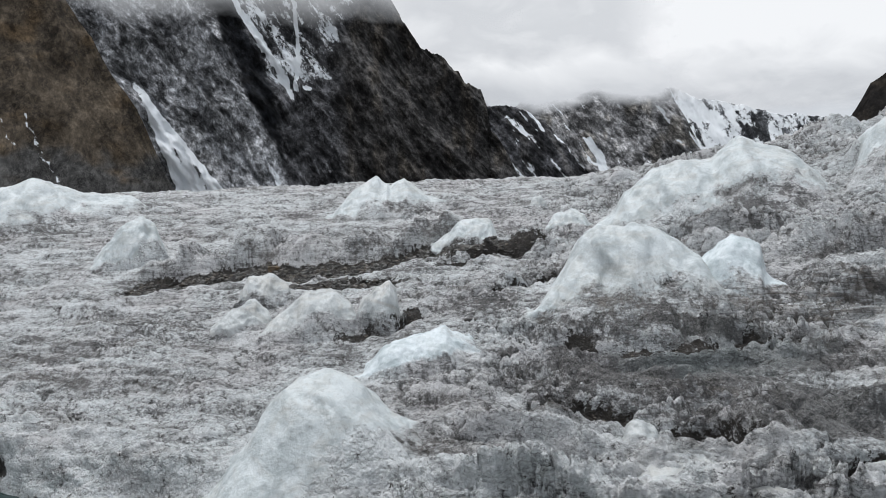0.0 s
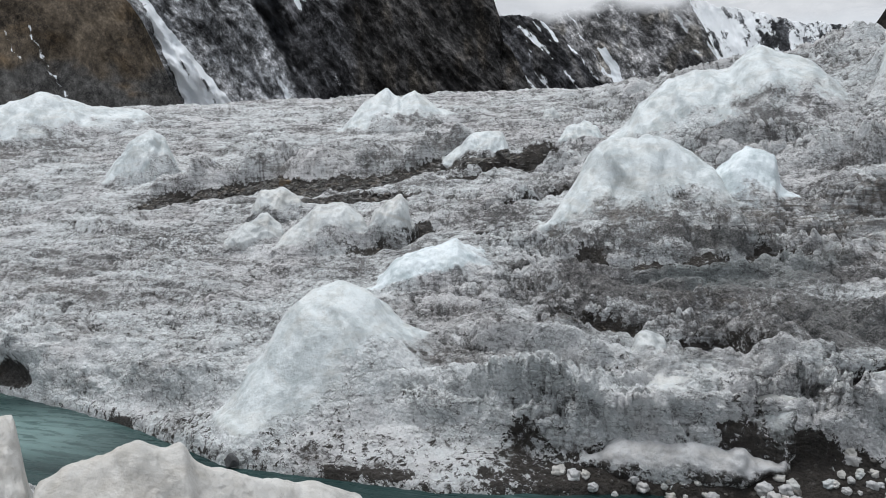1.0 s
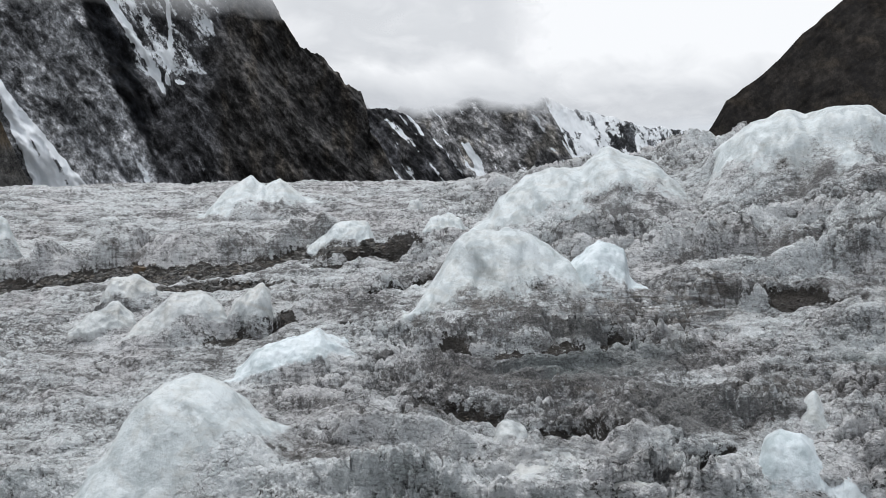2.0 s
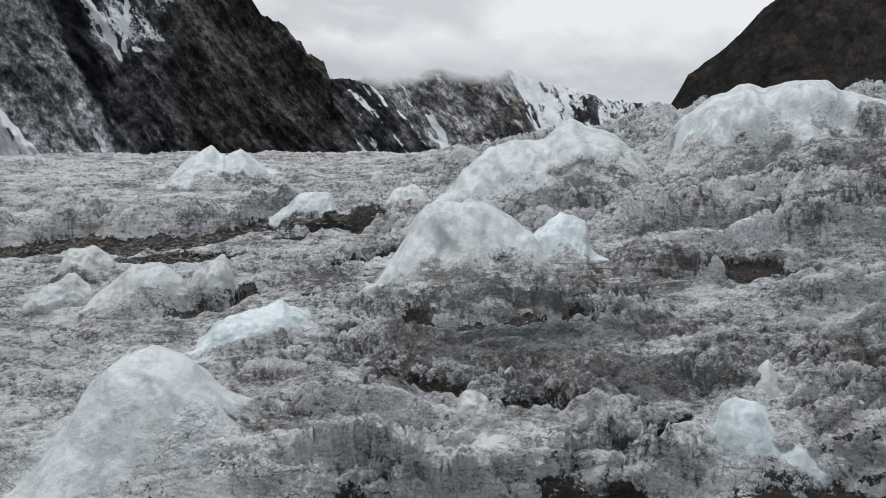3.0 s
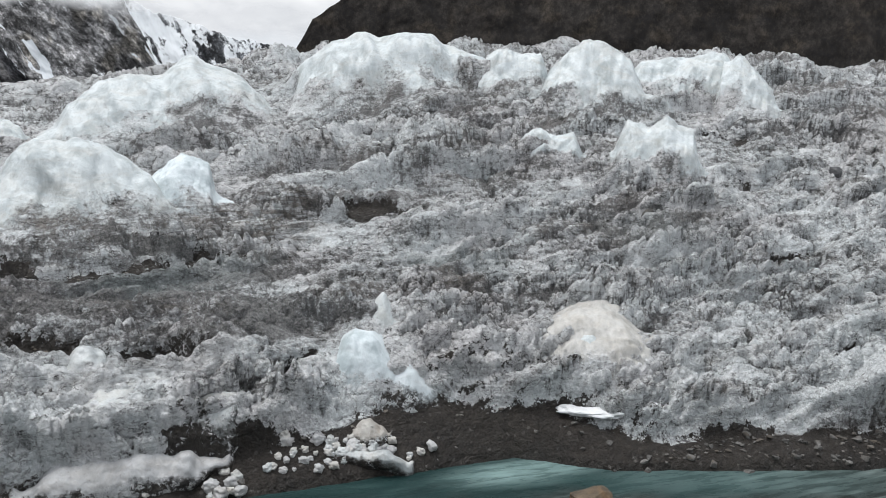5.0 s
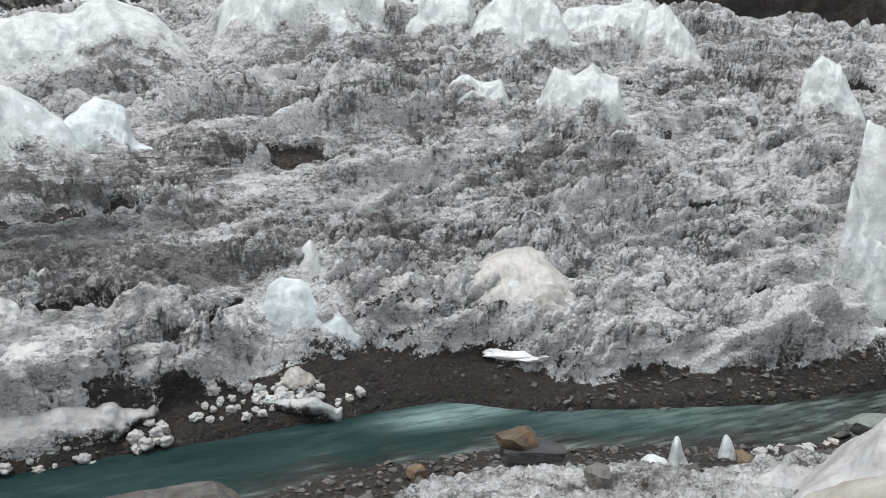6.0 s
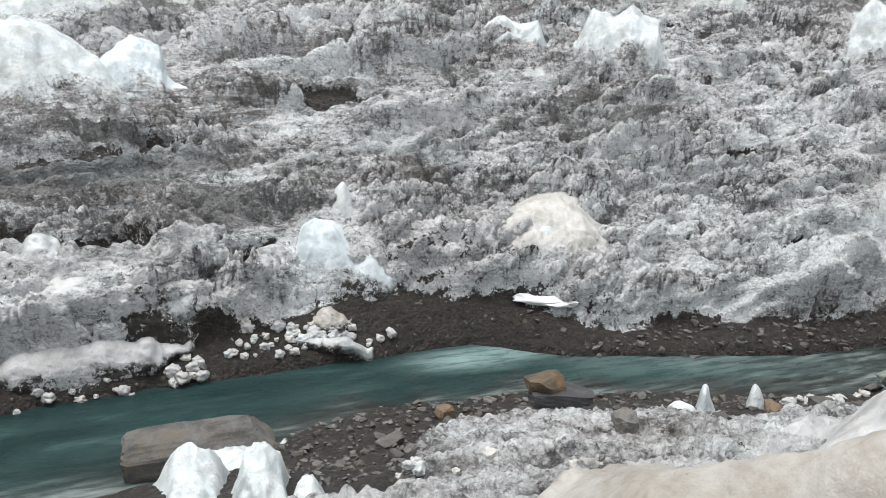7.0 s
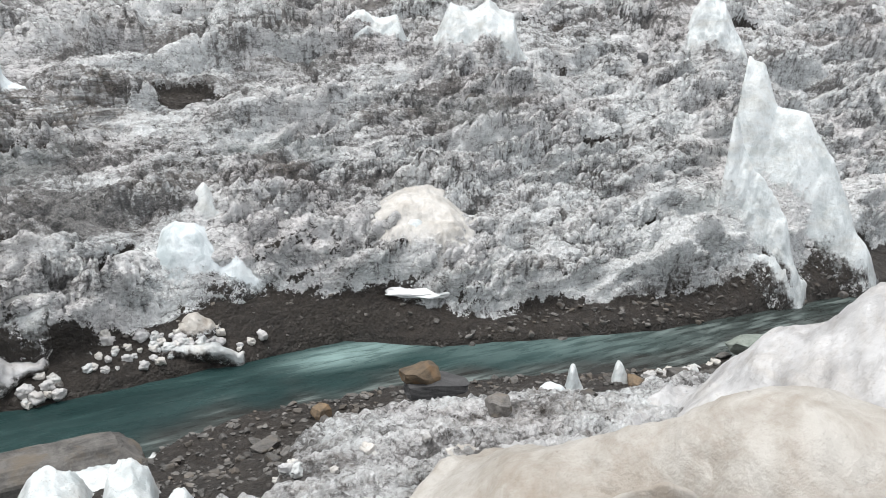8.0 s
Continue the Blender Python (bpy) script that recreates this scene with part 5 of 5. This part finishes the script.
# ---- low cloud hanging before the peaks ----


def cloud_bank(distance, left, right, low, high, soft_low, label, seed, cover=1.0, top=40.0, light=1.0):
    b = np.linspace(left, right, 90)
    e = np.linspace(low, high, 50)
    ee, bb = np.meshgrid(e, b, indexing="ij")
    r = np.radians(bb)
    run = distance * (1 + 0.01 * fbm(bb * 0.3, ee * 0.3, seed, 3, 160 + seed))
    verts = np.column_stack(((run * np.sin(r)).ravel(), (run * np.cos(r)).ravel(), (run * np.tan(np.radians(ee)) + EYE).ravel()))
    wob = 0.8 * fbm(bb * 0.22, seed, 0.0, 3, 170 + seed)
    c = cover * smooth(low, low + soft_low, ee + wob) * smooth(top + 2.5, top, ee + wob) * smooth(left, left + 5, bb) * smooth(right, right - 5, bb)
    lift = light * smooth(low, low + soft_low * 2.5, ee) + 0.5 * (light - 1)
    me = mesh_from("cloud", verts, net(len(e), len(b)), CLOUD, (("cover", c.ravel()), ("lift", lift.ravel())))
    ob = new("cloud", me)
    ob.visible_shadow = False
    return tagged(ob, label, "cloud", kind="structure")



cloud_bank(3750, -12, 44, 4.2, 32, 3.0, "pale overcast cloud behind the range", 1, 1.3)
cloud_bank(3050, -6, 17, 5.4, 22, 2.4, "grey cloud drifting across a snowy peak", 4, 0.72, 40.0, 0.5)
cloud_bank(1950, -10, 19, 5.6, 20, 2.2, "white cloud bank lying on the ridges", 2, 1.0, 8.2, 0.9)
cloud_bank(3100, 14, 40, 5.2, 22, 2.6, "bright cloud over the snow range", 5, 0.9)
cloud_bank(640, -60, 6, 11.0, 34, 5.0, "thin grey cloud across the mountain wall", 3, 0.55)


# ---- rocks and stones ----


def boulder_mesh(name, size, mat, seed, cuts=9, boxy=9.0, res=12, deep=0.62, rough=0.05, flat=True):
    """A broken block of rock: a rounded box trimmed by random planes, with rough faces."""
    rng = np.random.RandomState(seed)
    g = np.linspace(-1, 1, res)
    a, b = np.meshgrid(g, g, indexing="ij")
    verts, faces = [], []
    for axis in range(3):
        for side in (-1, 1):
            p = np.empty((res, res, 3))
            p[..., axis], p[..., (axis + 1) % 3], p[..., (axis + 2) % 3] = side, a, b
            f = net(res, res) + len(verts) * res * res
            faces.append(f if side > 0 else f[:, ::-1])
            verts.append(p)
    p, same = np.unique(np.round(np.array(verts).reshape(-1, 3), 5), axis=0, return_inverse=True)
    same = same.ravel()
    p = p / (np.abs(p) ** boxy).sum(1, keepdims=True) ** (1 / boxy)
    for _ in range(cuts):
        n = rng.normal(size=3)
        n /= np.linalg.norm(n)
        reach = (p @ n).max() * rng.uniform(deep, 0.9)
        over = np.maximum(p @ n - reach, 0)
        p = p - over[:, None] * n
    p = p + rough * fbm(p[:, 0] * 2 + seed, p[:, 1] * 2, p[:, 2] * 2, 4, 230)[:, None] * p
    p[:, 2] -= p[:, 2].min()
    p = p * np.array(size) / 2
    return mesh_from(name, p, same[np.concatenate(faces)], mat, flat=flat)


def rock(name, s, d, size, mat, label, seed, turn=0.0, lift=-0.06, tip=0.0, cuts=9, category="rock", group="", deep=0.6):
    ob = new(name, boulder_mesh(name, size, mat, seed, cuts + 4, 14.0, 14, deep, 0.07))
    x, y = plan(s, d)
    ob.matrix_world = pose(x, y, stand(s, d) + lift, tip, 0, turn)
    return tagged(ob, label, category, group)


rock("boulder", 0.93, 10.00, (1.95, 0.7, 0.76), GREY_STONE, "long flat grey-brown boulder lying in the stream", 4, -20, 0.0, 0, 5, "boulder", deep=0.8)
snow_patch = new("snow_patch", boulder_mesh("snow_patch", (1.25, 0.42, 0.1), SNOW, 63, 5, 3.0, 14, 0.7, 0.3, False))
snow_patch.matrix_world = pose(*plan(7.54, 12.56), stand(7.54, 12.56) + 0.04, 24, 0, -42)
tagged(snow_patch, "thin clean white snow patch on a silt bank", "snow patch")
rock("slate_rock", 5.59, 8.72, (0.85, 0.5, 0.24), DARK_STONE, "flat dark slate rock resting on ice", 5, -30, 0.22, 4)
rock("ochre_rock", 5.42, 8.86, (0.55, 0.4, 0.28), OCHRE_STONE, "ochre-brown broken rock lying on a dark slate", 12, -25, 0.42, 14, 9)
rock("green_rock", 12.08, 8.42, (0.85, 0.5, 0.34), GREEN_STONE, "grey-green rock at the water's edge", 11, -35, 0.0, 0, 8)
rock("dark_rock", 13.35, 8.69, (0.5, 0.4, 0.28), DARK_STONE, "dark wet rock standing in the stream", 13, 20)
rock("grey_rock", 7.01, 7.21, (0.4, 0.32, 0.28), GREY_STONE, "grey angular rock beside an ice spike", 15, 20)
rock("grey_rock", 9.81, 8.00, (0.4, 0.3, 0.24), GREY_STONE, "grey angular rock on the near gravel", 17, -20)
rock("ochre_rock", 9.21, 8.34, (0.42, 0.3, 0.18), OCHRE_STONE, "ochre-streaked rock beside an ice spike", 19, 35)
rock("grey_rock", 5.53, 7.18, (0.36, 0.28, 0.2), GREY_STONE, "rough grey rock on the near gravel", 21, 50)
rock("grey_rock", 3.21, 8.98, (0.42, 0.3, 0.16), GREY_STONE, "flat pale grey rock on dark gravel", 23, 10)
rock("ochre_rock", 4.24, 9.58, (0.28, 0.25, 0.2), OCHRE_STONE, "small ochre rock on dark gravel", 25, 10)
rock("ochre_rock", 5.14, 11.83, (0.26, 0.2, 0.16), OCHRE_STONE, "small ochre rock on a gravel spit", 27, 60)
rock("grey_rock", 0.41, 18.51, (0.32, 0.22, 0.16), DARK_STONE, "dark flat rock below a pale ice block", 29, 0)
rock("grey_rock", -0.02, 18.63, (0.2, 0.18, 0.12), DARK_STONE, "small dark rock below a pale ice block", 31, 40)
rock("grey_rock", -5.60, 19.19, (0.36, 0.25, 0.12), GREY_STONE, "flat brown-grey stone on the ice", 33, 0)
rock("grey_rock", 17.22, 16.85, (0.4, 0.3, 0.3), DARK_STONE, "lone dark stone on the upper slope", 35, 0)
rock("grey_rock", 11.04, 16.38, (0.3, 0.25, 0.2), GREY_STONE, "lone grey stone on the upper slope", 37, 0)
rock("grey_rock", -7.92, 11.35, (0.28, 0.25, 0.2), DARK_STONE, "small dark stone on the ice", 39, 0)
rock("grey_rock", -8.15, 11.29, (0.3, 0.25, 0.2), DARK_STONE, "small dark stone beside an ice ledge", 41, 30)
rock("grey_rock", -14.09, 24.33, (0.4, 0.3, 0.25), OCHRE_STONE, "brown stone at the end of a gravel trough", 43, 0)

# loose stones along both banks and in the gravel troughs
STONE_RNG = np.random.RandomState(91)
SHAPES = [boulder_mesh("stone", (1.0, q, w), PEBBLE, 50 + i, 9, 12.0, 4, 0.45, 0.02) for i, (q, w) in enumerate(((0.8, 0.5), (0.7, 0.35), (0.9, 0.6), (0.6, 0.3), (0.75, 0.55), (0.85, 0.28)))]


def gravel_spots(count, box, least=0.55):
    """Random plan points where the land carries gravel."""
    s, d = STONE_RNG.uniform(box[0], box[1], count), STONE_RNG.uniform(box[2], box[3], count)
    z, rise, dirt_shade, silt, blue, gravel = land(s, d)
    keep = (gravel > least) & ((d > far_edge(s) + 0.05) | (d < near_edge(s) - 0.05))
    return s[keep], d[keep], (z + rise)[keep]


def scatter_stones(count, box, smallest, largest):
    s, d, z = gravel_spots(count, box)
    for i in range(len(s)):
        size = smallest + (largest - smallest) * STONE_RNG.rand() ** 4
        ob = new("stone", SHAPES[i % len(SHAPES)])
        x, y = plan(s[i], d[i])
        ob.matrix_world = pose(x, y, z[i] - 0.08 * size, STONE_RNG.uniform(-14, 14), STONE_RNG.uniform(-14, 14), STONE_RNG.uniform(0, 360)) @ Matrix.Scale(size, 4)
        tagged(ob, "angular grey-brown stone lying on dark gravel", "stone", "stones on the stream banks")


def gravel_stuff(name, count, box, smallest, largest, label):
    """Small stones past counting, joined."""
    s, d, z = gravel_spots(count, box, 0.5)
    verts, faces, base = [], [], 0
    nets = []
    for sh in SHAPES:
        co = np.empty(len(sh.vertices) * 3, np.float32)
        sh.vertices.foreach_get("co", co)
        fa = np.empty(len(sh.polygons) * 4, np.int32)
        sh.polygons.foreach_get("vertices", fa)
        nets.append((co.reshape(-1, 3), fa.reshape(-1, 4)))
    x, y = plan(s, d)
    for i in range(len(s)):
        co, fa = nets[i % len(nets)]
        size = smallest + (largest - smallest) * STONE_RNG.rand() ** 2.5
        turn = STONE_RNG.uniform(0, 6.28)
        c, w = math.cos(turn), math.sin(turn)
        verts.append(np.column_stack((co[:, 0] * c - co[:, 1] * w, co[:, 0] * w + co[:, 1] * c, co[:, 2])) * size + (x[i], y[i], z[i] - 0.1 * size))
        faces.append(fa + base)
        base += len(co)
    ob = new(name, mesh_from(name, np.concatenate(verts), np.concatenate(faces), PEBBLE, flat=True))
    return tagged(ob, label, "gravel", kind="stuff")


scatter_stones(240, (1.5, 12, 7.4, 10.6), 0.06, 0.26)
scatter_stones(200, (7.5, 19, 9.6, 11.6), 0.07, 0.28)
scatter_stones(70, (-2, 8, 11.8, 13.5), 0.05, 0.16)
gravel_stuff("bar_gravel", 3800, (1.5, 19, 7.4, 11.6), 0.03, 0.16, "loose angular grey and buff stones on the gravel bars")
gravel_stuff("trough_gravel", 9000, (-19, -6, 21.0, 27.0), 0.05, 0.2, "dark broken stones lying in a melt trough")
gravel_stuff("slope_gravel", 26000, (-16, 14, 13.0, 27.0), 0.02, 0.11, "dark gravel lying in troughs of the ice")


def ice_clods(spots):
    """Heaps of broken white ice: (s, d, spread along, spread across, how many, largest)."""
    shapes = [boulder_mesh("ice_clod", (1.0, 0.85, 0.8), m, 70 + i, 5, 2.5, 10, 0.7, 0.4, False) for i, m in enumerate((NEAR_ICE, CREAM_ICE, GREY_ICE, NEAR_ICE, CREAM_ICE))]
    for s0, d0, ws, wd, count, largest in spots:
        for i in range(count):
            s, d = s0 + STONE_RNG.normal() * ws, d0 + STONE_RNG.normal() * wd
            if near_edge(s) - 0.1 < d < far_edge(s) + 0.15:
                continue
            size = largest * (0.4 + 0.6 * STONE_RNG.rand() ** 1.5)
            ob = new("ice_clod", shapes[i % 5])
            x, y = plan(s, d)
            ob.matrix_world = pose(x, y, stand(s, d) - 0.42 * size, 0, 0, STONE_RNG.uniform(0, 360)) @ Matrix.Scale(size, 4)
            tagged(ob, "rough white clod of broken ice on silt", "ice clod", "ice clods along the stream")


ice_clods([
    (3.1, 12.72, 0.4, 0.12, 46, 0.24), (2.1, 12.68, 0.3, 0.12, 14, 0.18), (1.01, 12.36, 0.25, 0.12, 12, 0.25), (-0.49, 12.23, 0.5, 0.08, 14, 0.2),
    (-1.54, 12.08, 0.5, 0.1, 12, 0.3), (10.58, 8.70, 0.5, 0.15, 14, 0.3), (3.47, 6.90, 0.6, 0.15, 12, 0.25), (2.03, 13.15, 0.3, 0.1, 8, 0.3),
])
